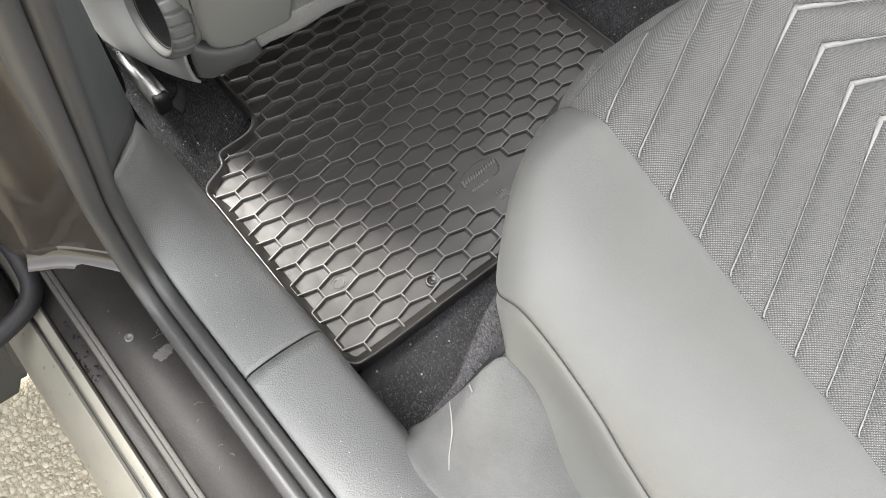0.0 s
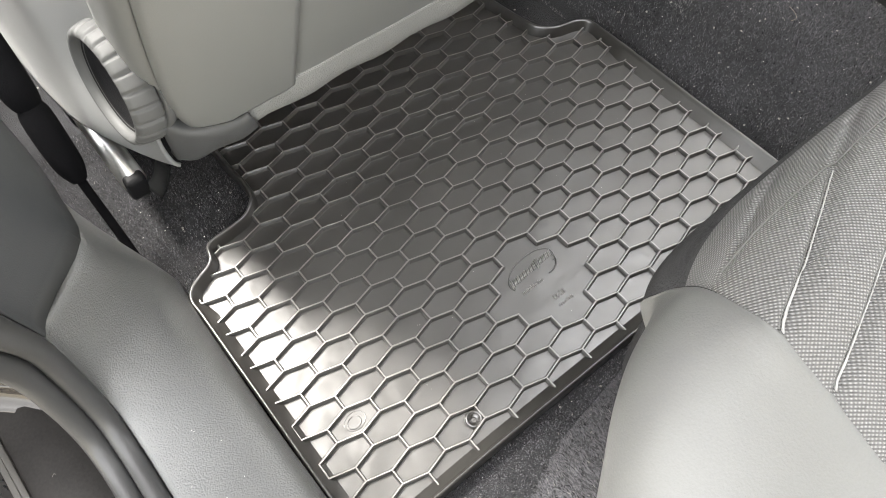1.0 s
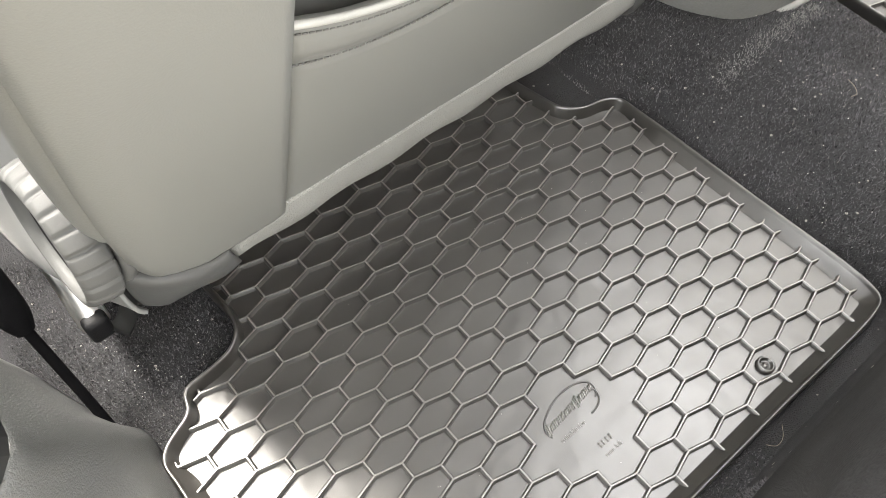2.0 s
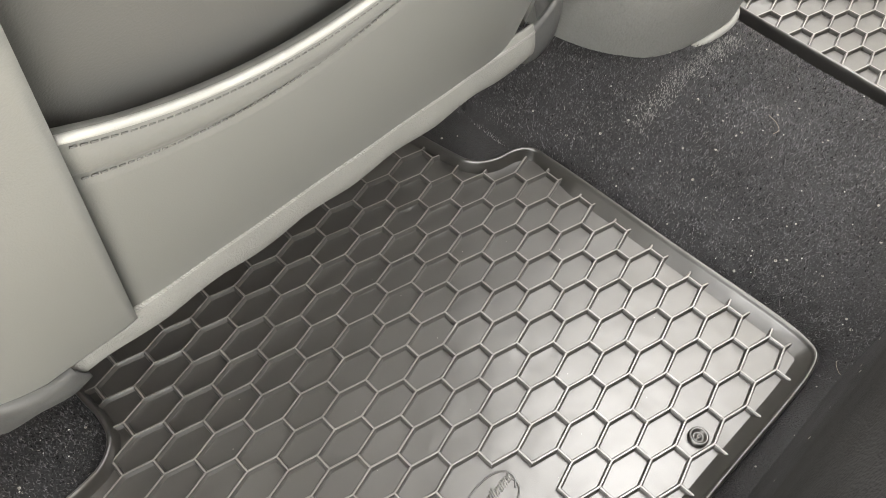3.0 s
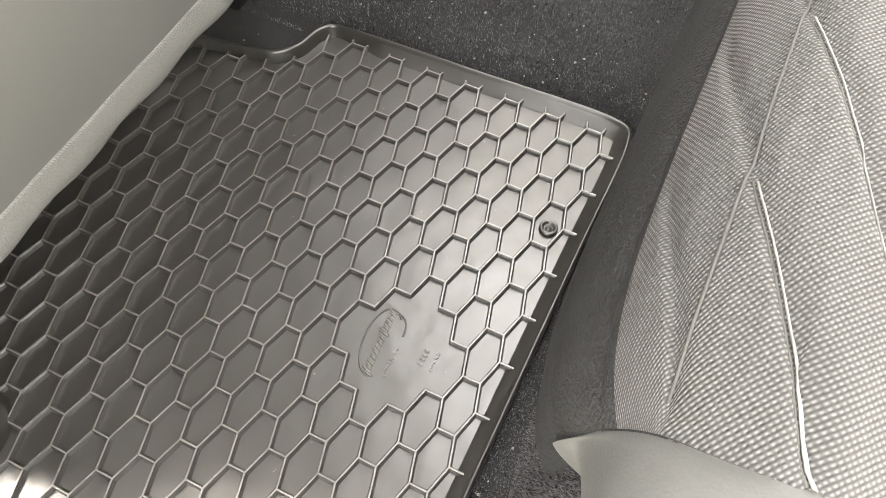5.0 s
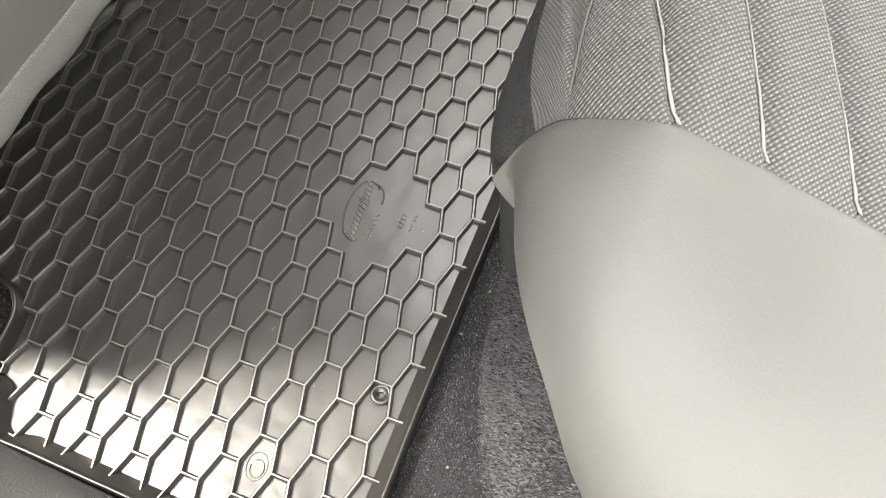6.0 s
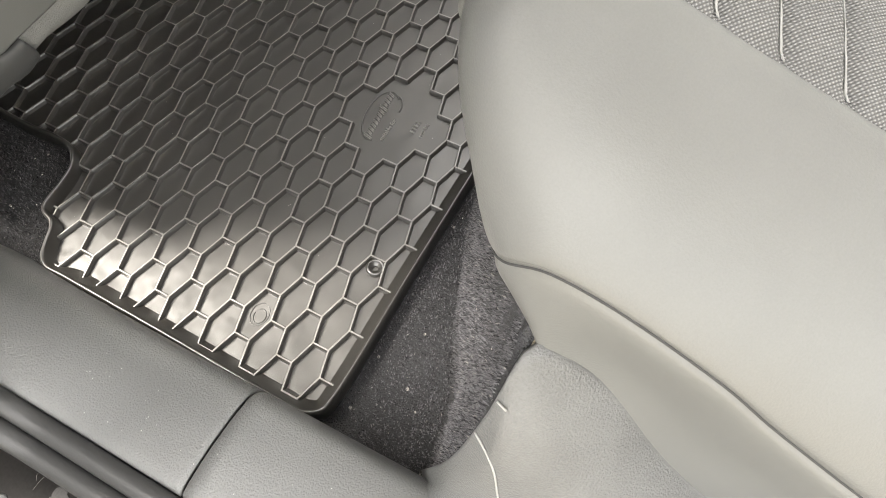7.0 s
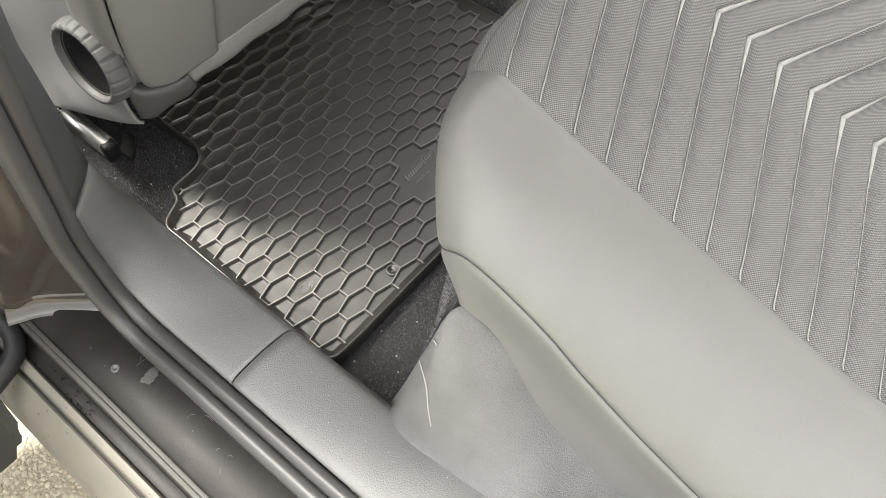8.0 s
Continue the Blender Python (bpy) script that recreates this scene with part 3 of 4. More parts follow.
def build_body_sill():
    """The painted step outside the seal, the lip, the dark channel and the dusty outer sill, in one pressed section along the car."""
    def sweep(name, prof, mat, label, y0=-1.3, y1=1.4):
        rows = [[(x, y, z) for x, z in prof] for y in (y0, -0.6, -0.3, -0.1, 0.0, 0.2, 0.6, y1)]
        ob = part(name, grid_mesh(rows), mat)
        thick(ob, 0.002)
        m = ob.modifiers.new("edge", 'BEVEL')
        m.width, m.segments, m.limit_method, m.angle_limit = 0.0015, 2, 'ANGLE', radians(25)
        return tagged(ob, label, "body sill", "", "structure")

    sweep("body_sill_step", [(-0.118, 0.012), (-0.124, 0.030), (-0.135, 0.036), (-0.160, 0.037), (-0.180, 0.033), (-0.1845, 0.031)], PAINT_DULL, "scuffed dark painted door step outside the seal")
    sweep("body_sill_lip", [(-0.1845, 0.029), (-0.1855, 0.0335), (-0.1872, 0.0335), (-0.1880, 0.0300), (-0.1892, 0.0300), (-0.1900, 0.0320), (-0.1918, 0.0318), (-0.1925, 0.024)], GRIMY, "dusty double edge strip of the door step")
    sweep("body_sill_channel", [(-0.1915, 0.022), (-0.1945, 0.008), (-0.2095, 0.006), (-0.2110, 0.010)], PAINT_DULL, "dirty dark channel along the sill")
    sweep("body_sill_flange", [(-0.2108, 0.008), (-0.2120, 0.013), (-0.2165, 0.011), (-0.2180, 0.005)], DUSTY, "dusty beige flange beside the channel")
    sweep("body_sill_groove", [(-0.2175, 0.006), (-0.2190, 0.000), (-0.2225, -0.001), (-0.2240, 0.002)], GRIMY, "grimy dark groove with grit along the sill")
    sweep("body_sill_outer", [(-0.2238, 0.000), (-0.2250, 0.002), (-0.2300, -0.004), (-0.240, -0.013), (-0.252, -0.040), (-0.248, -0.14), (-0.20, -0.17)], DUSTY, "dusty beige outer sill with dirt specks")
    # fold where the step runs into the pillar
    rows = []
    for x, y in ((-0.112, -0.054), (-0.120, -0.046), (-0.142, -0.020), (-0.165, 0.004), (-0.184, 0.016), (-0.194, 0.022)):
        bend = [radians(15 * k) for k in range(7)]
        rows.append([(x - 0.7 * 0.013 * (1 - math.sin(a)), y - 0.71 * 0.013 * (1 - math.sin(a)), 0.0375 + 0.017 * (1 - math.cos(a))) for a in bend])
    fold = part("body_sill_fold", grid_mesh(smooth_grid(rows, 4, 1)), PAINT)
    thick(fold, 0.0015)
    tagged(fold, "glossy brown fold where step and pillar meet", "body sill", "", "structure")
    rows = []
    for z in (0.030, 0.10, 0.25, 0.41, 0.6, 1.0):
        d = -0.40 * max(z - 0.12, 0)
        rows.append([(-0.120, -0.046 + d * 0.98, z), (-0.142, -0.020 + d, z), (-0.165, 0.004 + d, z), (-0.192, 0.020 + d, z), (-0.206, 0.05 + d, z), (-0.206, 0.14 + d, z)])
    ob = part("door_pillar", grid_mesh(smooth_grid(rows, 2, 3)), PAINT)
    thick(ob, 0.002)
    tagged(ob, "glossy dark painted door pillar face", "door pillar", "", "structure")


build_body_sill()


def build_side_trim():
    """Concave plastic cover between sill and bench, behind the carpet edge."""
    rows = []
    rows.append([(-0.052, -0.318, 0.064), (-0.044, -0.321, 0.056), (-0.038, -0.323, 0.047), (-0.033, -0.325, 0.043), (-0.026, -0.320, 0.040)])
    rows.append([(-0.054, -0.335, 0.067), (-0.046, -0.338, 0.068), (-0.039, -0.340, 0.078), (-0.033, -0.342, 0.095), (-0.025, -0.341, 0.112)])
    rows.append([(-0.056, -0.352, 0.070), (-0.047, -0.354, 0.075), (-0.038, -0.355, 0.097), (-0.026, -0.356, 0.135), (-0.009, -0.353, 0.171)])
    rows.append([(-0.057, -0.370, 0.073), (-0.047, -0.370, 0.079), (-0.036, -0.369, 0.105), (-0.016, -0.366, 0.165), (0.0155, -0.3605, 0.205)])
    rows.append([(-0.058, -0.405, 0.077), (-0.047, -0.404, 0.082), (-0.032, -0.402, 0.106), (-0.008, -0.398, 0.145), (0.028, -0.394, 0.175)])
    for y, pts in ((-0.450, [(-0.058, 0.080), (-0.046, 0.084), (-0.028, 0.092), (-0.006, 0.102), (0.030, 0.112)]),
                   (-0.520, [(-0.060, 0.086), (-0.046, 0.086), (-0.026, 0.080), (-0.004, 0.076), (0.030, 0.080)]),
                   (-0.620, [(-0.060, 0.090), (-0.046, 0.088), (-0.026, 0.078), (-0.004, 0.070), (0.030, 0.065)]),
                   (-0.900, [(-0.060, 0.095), (-0.046, 0.090), (-0.026, 0.078), (-0.004, 0.068), (0.030, 0.060)])):
        rows.append([(x, y, z) for x, z in pts])
    ob = part("side_trim", grid_mesh(smooth_grid(rows, 4, 4)), TRIM_SCUFFED)
    thick(ob, 0.003)
    tagged(ob, "scuffed grey plastic cover under the bench side", "side trim", "", "structure")
    trim = ob
    return trim


build_side_trim()

# -- rear bench --
TOP_Z = [(-0.80, 0.215), (-0.62, 0.243), (-0.505, 0.2790), (-0.480, 0.2875), (-0.455, 0.2955), (-0.427, 0.3045), (-0.402, 0.3130), (-0.380, 0.3205), (-0.3485, 0.3320), (-0.335, 0.3380), (-0.325, 0.3420), (-0.312, 0.344)]
SEAM_Z = [(-0.80, 0.215), (-0.62, 0.238), (-0.505, 0.2710), (-0.480, 0.2790), (-0.455, 0.2870), (-0.427, 0.2955), (-0.402, 0.3035), (-0.3764, 0.3115), (-0.3485, 0.3220)]
LOW_SEAM = [(-0.80, 0.11), (-0.56, 0.166), (-0.52, 0.186), (-0.46, 0.218), (-0.43, 0.238), (-0.39, 0.256), (-0.36, 0.262), (-0.343, 0.256), (-0.330, 0.243), (-0.31, 0.240), (-0.27, 0.240)]
BOTTOM = [(-0.80, 0.03), (-0.52, 0.055), (-0.45, 0.085), (-0.40, 0.122), (-0.36, 0.175), (-0.345, 0.178), (-0.335, 0.185), (-0.325, 0.230), (-0.27, 0.230)]




# chevron channels: where each one turns in the middle and where it meets the leatherette, along the car
MIDDLE_X, SIDE_X = 0.266, 0.1065
CHANNELS = [(-0.389 + 0.0268 * n, -0.4547 + 0.0255 * n) for n in range(-13, 1)] + [(-0.3610, -0.4275), (-0.3330, -0.4020), (-0.3045, -0.3765), (-0.2765, -0.3485), (-0.2480, -0.3215), (-0.2200, -0.2940)]


def build_bench():
    bench = thing("rear_bench", "grey rear bench cushion with chevron-stitched fabric and leatherette side", "car seat")
    # leatherette side: stations from the rear along the side, round the front corner
    stations = [(0.016, y, Vector((0.1065, y, lerp_table(SEAM_Z, y)))) for y in (-0.80, -0.60, -0.52, -0.46, -0.43, -0.39, -0.36)]
    stations += [(0.018, -0.338, Vector((0.1058, -0.338, 0.3258))), (0.029, -0.318, Vector((0.1050, -0.3200, 0.3310))), (0.047, -0.301, Vector((0.1070, -0.3060, 0.3245))),
                 (0.068, -0.289, Vector((0.1105, -0.2925, 0.3135))), (0.090, -0.280, Vector((0.1125, -0.2840, 0.3000))), (0.108, -0.275, Vector((0.1130, -0.2775, 0.2850))), (0.116, -0.2735, Vector((0.1150, -0.2720, 0.2600))),
                 (0.121, -0.2950, Vector((0.1200, -0.2930, 0.2550)))]
    rows, seam, low = [], [], []
    for x, y, top in stations:
        zl, zb = lerp_table(LOW_SEAM, y), lerp_table(BOTTOM, y)
        zl = min(zl, top.z - 0.03)
        bend = Vector((x + (top.x - x) * 0.10, y + (top.y - y) * 0.10, zl + (top.z - zl) * 0.68))
        bend.y += lerp_table([(0.018, 0.0), (0.029, 0.010), (0.047, 0.016), (0.068, 0.012), (0.090, 0.004), (0.108, 0.0)], x)
        inward = (top - Vector((x, y, top.z)))
        inward = inward.normalized() if inward.length > 0.004 else Vector((0, -1, 0))
        tuck = lerp_table([(0.016, 0.0), (0.018, 0.1), (0.029, 0.55), (0.047, 1.0), (0.068, 1.0), (0.090, 1.0), (0.108, 1.0), (0.116, 1.05)], x) * 0.023
        foot = Vector((x, y - tuck, zl))
        back = Vector((0, -lerp_table([(-0.372, 0.0), (-0.36, 0.25), (-0.338, 1.0)], y), 0))
        hollow = 0.008 if y < -0.375 else 0.0
        row = [foot + inward * 0.034 + back * 0.030 + Vector((0, 0, zb - zl - 0.03)), foot + inward * 0.002 + back * 0.027 + Vector((0, 0, zb - zl)), foot + inward * (hollow - 0.001) + back * 0.014 + Vector((0, 0, (zb - zl) * 0.5)),
               foot + inward * 0.0005 + back * 0.003 + Vector((0, 0, -0.010)), foot + inward * 0.003]
        for t in (0.08, 0.2, 0.35, 0.5, 0.65, 0.8, 0.92, 1.0):
            row.append(foot * (1 - t) ** 2 + bend * 2 * t * (1 - t) + top * t * t)
        row.append(top + inward * 0.006 + Vector((0, 0, -0.006)))
        seam.append(row[-2])
        low.append(row[4])
        rows.append(row)
    part("side_panel", grid_mesh(smooth_grid(rows, 5, 4)), LEATHER, bench, "smooth light grey leatherette")
    part("side_seam", tube([(x, y, z) for x, y, z in spline(low[:-5], 6)], 0.0008, 6), THREAD, bench, "dark sunken seam")
    seam_line = spline(seam[:-1], 6)
    part("cushion_seam", tube([p - Vector((0, 0, 0.0006)) for p in seam_line[:-10]], 0.0005, 6), THREAD, bench, "dark seam between fabric and leatherette")
    # fabric top: from the rear over the front lip, channels pressed in as chevrons
    sy, sx, sz = np.array(sorted((p.y, p.x, p.z) for p in seam_line)).T
    tz = np.array(TOP_Z).T
    lip_line = [(-0.312, 0.344, 0.0, 1.0), (-0.303, 0.3432, 0.2, 0.98), (-0.295, 0.3402, 0.42, 0.9), (-0.288, 0.3350, 0.6, 0.8), (-0.281, 0.3280, 0.75, 0.66), (-0.2755, 0.3200, 0.88, 0.47), (-0.2715, 0.311, 0.96, 0.28),
                (-0.2705, 0.300, 1, 0), (-0.2715, 0.296, 1, 0), (-0.267, 0.290, 1, 0), (-0.261, 0.272, 1, 0), (-0.256, 0.25, 1, 0), (-0.252, 0.22, 1, 0), (-0.250, 0.18, 1, 0), (-0.252, 0.12, 1, 0)]
    prof = [(y, float(np.interp(y, *tz)), -0.32, 0.95) for y in np.linspace(-0.80, -0.312, 330)[:-1]]
    for p, q in zip(lip_line, lip_line[1:]):
        prof += [tuple(m + (n - m) * k / 9 for m, n in zip(p, q)) for k in range(9)]
    prof = np.array(prof + [lip_line[-1]])
    run = np.concatenate([[0.0], np.cumsum(np.hypot(np.diff(prof[:, 0]), np.diff(prof[:, 1])))])
    fold = int(np.argmax((prof[:, 0] > -0.2725) & (prof[:, 1] < 0.3105)))
    # the same cloth length that a plain distance along the car would have on the flat top
    flat_run = prof[0, 0] + run / 1.055
    turn = int(np.argmin(abs(prof[:, 0] + 0.389)))
    flat_run += prof[turn, 0] - flat_run[turn]
    heads, tails = np.array(CHANNELS).T

    def press(x, v, past_seam):
        """How deep the channels press the cloth at x and cloth length v; the nearest channel's distance, too."""
        f = np.abs(x - MIDDLE_X) / (MIDDLE_X - SIDE_X)
        lines = heads[:, None] + (tails - heads)[:, None] * f[None, :]
        gap = v[None, :] - lines
        near = np.take_along_axis(gap, np.abs(gap).argmin(0)[None, :], 0)[0]
        wide = np.where(near > 0, 0.0017, 0.0048)
        return 0.0040 * np.exp(-(near / wide) ** 2) * np.clip(past_seam / 0.006, 0.25, 1) * (f < 1.12)

    # where the cloth's edge lies along the leatherette: level with the profile on top, down the front corner past the lip
    corner, foot = int(np.argmax(prof[:, 0] > -0.2925)), int(np.argmax((prof[:, 0] > -0.2725) & (prof[:, 1] < 0.255)))
    down = np.clip((run - run[corner]) / (run[foot] - run[corner]), 0, 1)
    edge_y = np.where(np.arange(len(prof)) < corner, prof[:, 0], -0.2925 + 0.0205 * down)
    edge_x, edge_z = np.interp(edge_y, sy, sx), np.interp(edge_y, sy, sz) - 0.0005
    under = np.clip((0.262 - prof[:, 1]) / 0.035, 0, 1) * (np.arange(len(prof)) >= foot)
    edge_y, edge_x = edge_y - 0.065 * under, edge_x + 0.004 * under
    edge_z = np.where(np.arange(len(prof)) >= foot, np.minimum(prof[:, 1], edge_z), edge_z)

    def surface(i_x, k):
        """Points of the cloth, i_x of the way across (0 to 1 up to the middle of the car, then beyond), at places k along the profile."""
        y, z, ny, nz = prof[k].T
        x0 = edge_x[k]
        x = x0 + (0.45 - x0) * i_x if i_x <= 1 else np.full_like(y, 0.45 + 0.83 * (i_x - 1))
        hold = np.exp(-(x - x0) / 0.020)
        y, z = y + (edge_y[k] - y) * hold, z + (edge_z[k] - z) * hold
        depth = np.where(k < fold, press(x, flat_run[k], x - x0), 0.0) * np.clip((fold - k) / 6, 0, 1) * np.interp(prof[k, 0], [-0.32, -0.295], [1.0, 0.45])
        crown = np.array([0.0018 * noise.noise(Vector((a * 9, b * 9, 3))) + 0.0006 * noise.noise(Vector((a * 45, b * 45, 8))) for a, b in zip(x, y)])
        crown = crown * np.clip((x - x0) / 0.02, 0, 1)
        return np.stack([x, y - ny * depth, z - nz * (depth - crown)], 1)

    every = np.arange(len(prof))
    across = [i / 200 for i in range(200)] + [1 + i / 40 for i in range(41)]
    rows = [[tuple(p) for p in surface(i, every)] for i in across]
    part("front_band", grid_mesh([row[fold:] for row in rows]), BAND, bench, "plain cloth band under the piping, darkened for its shade")
    cushion = part("cushion", grid_mesh([row[:fold + 1] for row in rows]), FABRIC, bench, "grey ribbed woven fabric")
    # the weave follows the cloth: across the car, and along it over the front fold
    cloth = [c for row in rows for p, d in zip(row[:fold + 1], run) for c in (p[0], float(d), 0.0)]
    cushion.data.attributes.new("weave", 'FLOAT_VECTOR', 'POINT').data.foreach_set("vector", cloth)
    crease_at = int(np.argmax(prof[:, 0] > -0.2900))
    pts = [Vector(rows[i][crease_at]) + Vector((0, 0.0004, 0.0004)) for i in list(range(4, 200, 3)) + list(range(200, 240, 2))]
    part("front_seam", tube(pts, 0.0005, 6), THREAD_SHADE_GREY, bench, "dark sewn seam along the front fold")
    # pale lining sewn into each channel: wide at the turn, a thin line down to the leatherette, with a dark line
    # painting the crease shade beside it
    grid = np.array(rows)[:200, :fold + 1]
    gx, gy = grid[:, :, 0], grid[:, :, 1]

    def on_cloth(x, v):
        """The cloth's place at x and cloth length v."""
        k = int(np.clip(np.searchsorted(flat_run[:fold + 1], v), 1, fold))
        i = int(np.clip(np.searchsorted(gx[:, k], x), 0, 199))
        u = (v - flat_run[k - 1]) / (flat_run[k] - flat_run[k - 1])
        p = Vector(grid[i, k - 1]).lerp(Vector(grid[i, k]), float(np.clip(u, 0, 1)))
        return Vector((x, p.y, p.z)), Vector((0, prof[k, 2], prof[k, 3])).normalized()

    end = float(flat_run[crease_at])
    for head, tail in CHANNELS[3:-1]:
        for side in (-1, 1):
            left, right, crease = [], [], []
            for k in range(56):
                f = k / 55
                x = MIDDLE_X + side * f * (MIDDLE_X - SIDE_X + (0.0 if side < 0 else 0.01))
                v = head + (tail - head) * f
                edge = float(np.interp(v, flat_run, edge_x))
                if v > end - 0.002 or x < edge + 0.0012:
                    continue
                w = 0.00042 + (0.0026 if head < -0.32 else 0.0004) * max(0.0, 1 - f / 0.24) + 0.0006 * max(0.0, (f - 0.80) / 0.20)
                a, up = on_cloth(x, v - w)
                b, _ = on_cloth(x, v + w * 0.25)
                left.append(a + up * 0.0005)
                right.append(b + up * 0.0008)
                c, _ = on_cloth(x, v + w * 0.25 + 0.0009)
                crease.append(c + up * 0.0003)
            if len(left) > 3:
                thick(part("channel_lining", grid_mesh([left, right]), STITCH, bench, "pale lining sewn into a channel"), 0.0005)
                part("crease_shade", tube(crease, 0.0004, 5), THREAD_SHADE_GREY, bench, "dark line painting the shade in a crease")
    return bench


build_bench()

# -- front seat --
def seat_y(x, z):
    y = 0.047 - 0.30 * (z - 0.139)
    if x < 0.055:
        y += 0.006 * ((0.055 - x) / 0.035) ** 2
    if x > 0.40:
        y += 0.035 * ((x - 0.40) / 0.08) ** 2
    return y


def build_front_seat():
    seat = thing("front_seat", "grey leatherette front car seat with rear pocket and recliner wheel", "car seat")
    LEFT = [(0.128, 0.075), (0.138, 0.052), (0.147, 0.037), (0.17, 0.029), (0.20, 0.0245), (0.25, 0.0215), (0.40, 0.020), (0.60, 0.022), (0.78, 0.05)]
    # outer rear panel, left of the seam
    rows = []
    for z in (0.1355, 0.142, 0.15, 0.17, 0.194, 0.23, 0.28, 0.34, 0.42, 0.52, 0.64, 0.76):
        x0 = lerp_table(LEFT, z)
        rows.append([(x0 + (0.1178 - x0) * k / 8, seat_y(x0 + (0.1178 - x0) * k / 8, z) + (0.003 if k == 0 else 0.001 if k == 8 else 0), z) for k in range(9)])
    ob = thick(part("outer_rear_panel", grid_mesh(smooth_grid(rows, 3, 2)), LEATHER_DARK, seat, "smooth grey leatherette panel"), 0.006, 1.0)
    # dashed stitching along the outer edge, and the narrow wing beyond it
    for k in range(60):
        z0 = 0.150 + 0.0062 * k
        pts = [(lerp_table(LEFT, z) + 0.0030, seat_y(lerp_table(LEFT, z) + 0.0030, z) - 0.0008, z) for z in (z0, z0 + 0.0036)]
        part("stitch", tube(pts, 0.0009, 5), THREAD, seat)
    rows = []
    for z in (0.150, 0.17, 0.20, 0.25, 0.32, 0.42, 0.60, 0.76):
        x0 = lerp_table(LEFT, z) - 0.001
        y0 = seat_y(x0, z) + 0.004
        rows.append([(x0, y0, z), (x0 - 0.005, y0 + 0.003, z), (x0 - 0.009, y0 + 0.012, z - 0.002), (x0 - 0.010, y0 + 0.028, z - 0.006), (x0 - 0.009, y0 + 0.055, z - 0.010)])
    thick(part("outer_wing", grid_mesh(smooth_grid(rows, 3, 3)), LEATHER_DARK, seat, "narrow grey side wing"), 0.004, 1.0)
    # centre panel below the pocket edge
    def edge(x):
        return min(0.33, 0.287 + 0.029 * ((x - 0.225) / 0.107) ** 2)

    rows = []
    for k in range(15):
        x = 0.1192 + (0.452 - 0.1192) * k / 14
        row = []
        for j in range(33):
            z = 0.133 + (edge(x) - 0.0018 - 0.133) * j / 32
            under = edge(x) - z
            # pulled in along the stitching, full between it and the rolled edge
            sewn = edge(x) - (edge(x) - 0.031 + 0.06 * (x - 0.118))
            puff = 0.0020 * math.exp(-((under - sewn) / 0.0022) ** 2) - 0.0022 * math.exp(-((under - sewn * 0.48) / (0.4 * sewn)) ** 2) + 0.0020 * math.exp(-((under - 0.004) / 0.0025) ** 2)
            row.append((x, seat_y(x, z) + puff + (0.001 if k == 0 else 0.004 if k == 14 else 0.0), z))
        rows.append(row)
    thick(part("pocket_panel", grid_mesh(smooth_grid(rows, 2, 2)), LEATHER_DARK, seat, "grey leatherette pocket panel"), 0.006, 1.0)
    xs = [0.1192 + (0.452 - 0.1192) * k / 24 for k in range(25)]
    part("pocket_piping", tube([(x, seat_y(x, edge(x)) - 0.0012, edge(x)) for x in xs], 0.0019, 10), PIPING, seat, "pale rolled pocket edge")
    # two sewn rows: close under the rolled edge, and along the foot of the puffed strip
    for k in range(92):
        x = 0.1225 + 0.0036 * k
        for drop, out in ((lambda v: 0.0066, -0.0010), (lambda v: 0.031 - 0.06 * (v - 0.118), 0.0006)):
            ends = [(v, edge(v) - drop(v)) for v in (x, x + 0.0025)]
            part("stitch", tube([(v, seat_y(v, z) + out, z) for v, z in ends], 0.0005, 5), THREAD_SHADE_GREY, seat)
    rows = []
    for k in range(9):
        x = 0.1192 + (0.452 - 0.1192) * k / 8
        rows.append([(x, seat_y(x, z) + 0.016, z) for z in (0.24, 0.32, 0.42, 0.55, 0.68, 0.76)])
    thick(part("upper_rear_panel", grid_mesh(smooth_grid(rows, 2, 2)), UPPER, seat, "darker grey leatherette panel behind the pocket"), 0.006, 1.0)
    part("rear_seam", tube(spline([(0.1185, seat_y(0.1185, z) + 0.001, z) for z in (0.137, 0.2, 0.3, 0.45, 0.6, 0.76)], 5), 0.0012, 6), THREAD, seat, "dark vertical seam")
    # right rear flank
    rows = []
    for z in (0.126, 0.15, 0.2, 0.3, 0.45, 0.6, 0.76):
        rows.append([(0.4535 + 0.050 * k / 5, seat_y(0.4535, z) + 0.004 + 0.05 * (k / 5) ** 1.5, z + 0.01 * k / 5) for k in range(6)])
    thick(part("inner_rear_panel", grid_mesh(smooth_grid(rows, 2, 2)), LEATHER_DARK, seat, "grey leatherette flank"), 0.006, 1.0)
    # woven hem under the leatherette
    rows = []
    for k in range(20):
        x = 0.076 + (0.448 - 0.076) * k / 19
        w = 0.002 * math.sin(k * 1.7)
        rows.append([(x, 0.052, 0.140), (x, 0.049, 0.132), (x, 0.0475 + w * 0.3, 0.122), (x, 0.050, 0.1125 + w), (x, 0.060, 0.109 + w), (x, 0.085, 0.112)])
    thick(part("hem", grid_mesh(smooth_grid(rows, 2, 3)), HEM, seat, "woven grey hem strip"), 0.002, 1.0)
    # cushion body and underside, hidden behind the back
    bm = bmesh.new()
    box(bm, (0.035, 0.075, 0.13), (0.47, 0.56, 0.27), 0.03)
    part("seat_cushion", bm, LEATHER_DARK, seat)
    bm = bmesh.new()
    box(bm, (0.02, 0.075, 0.27), (0.48, 0.17, 0.80), 0.03)
    for v in bm.verts:
        v.co.y -= 0.27 * (v.co.z - 0.27)
    part("backrest", bm, LEATHER_DARK, seat)
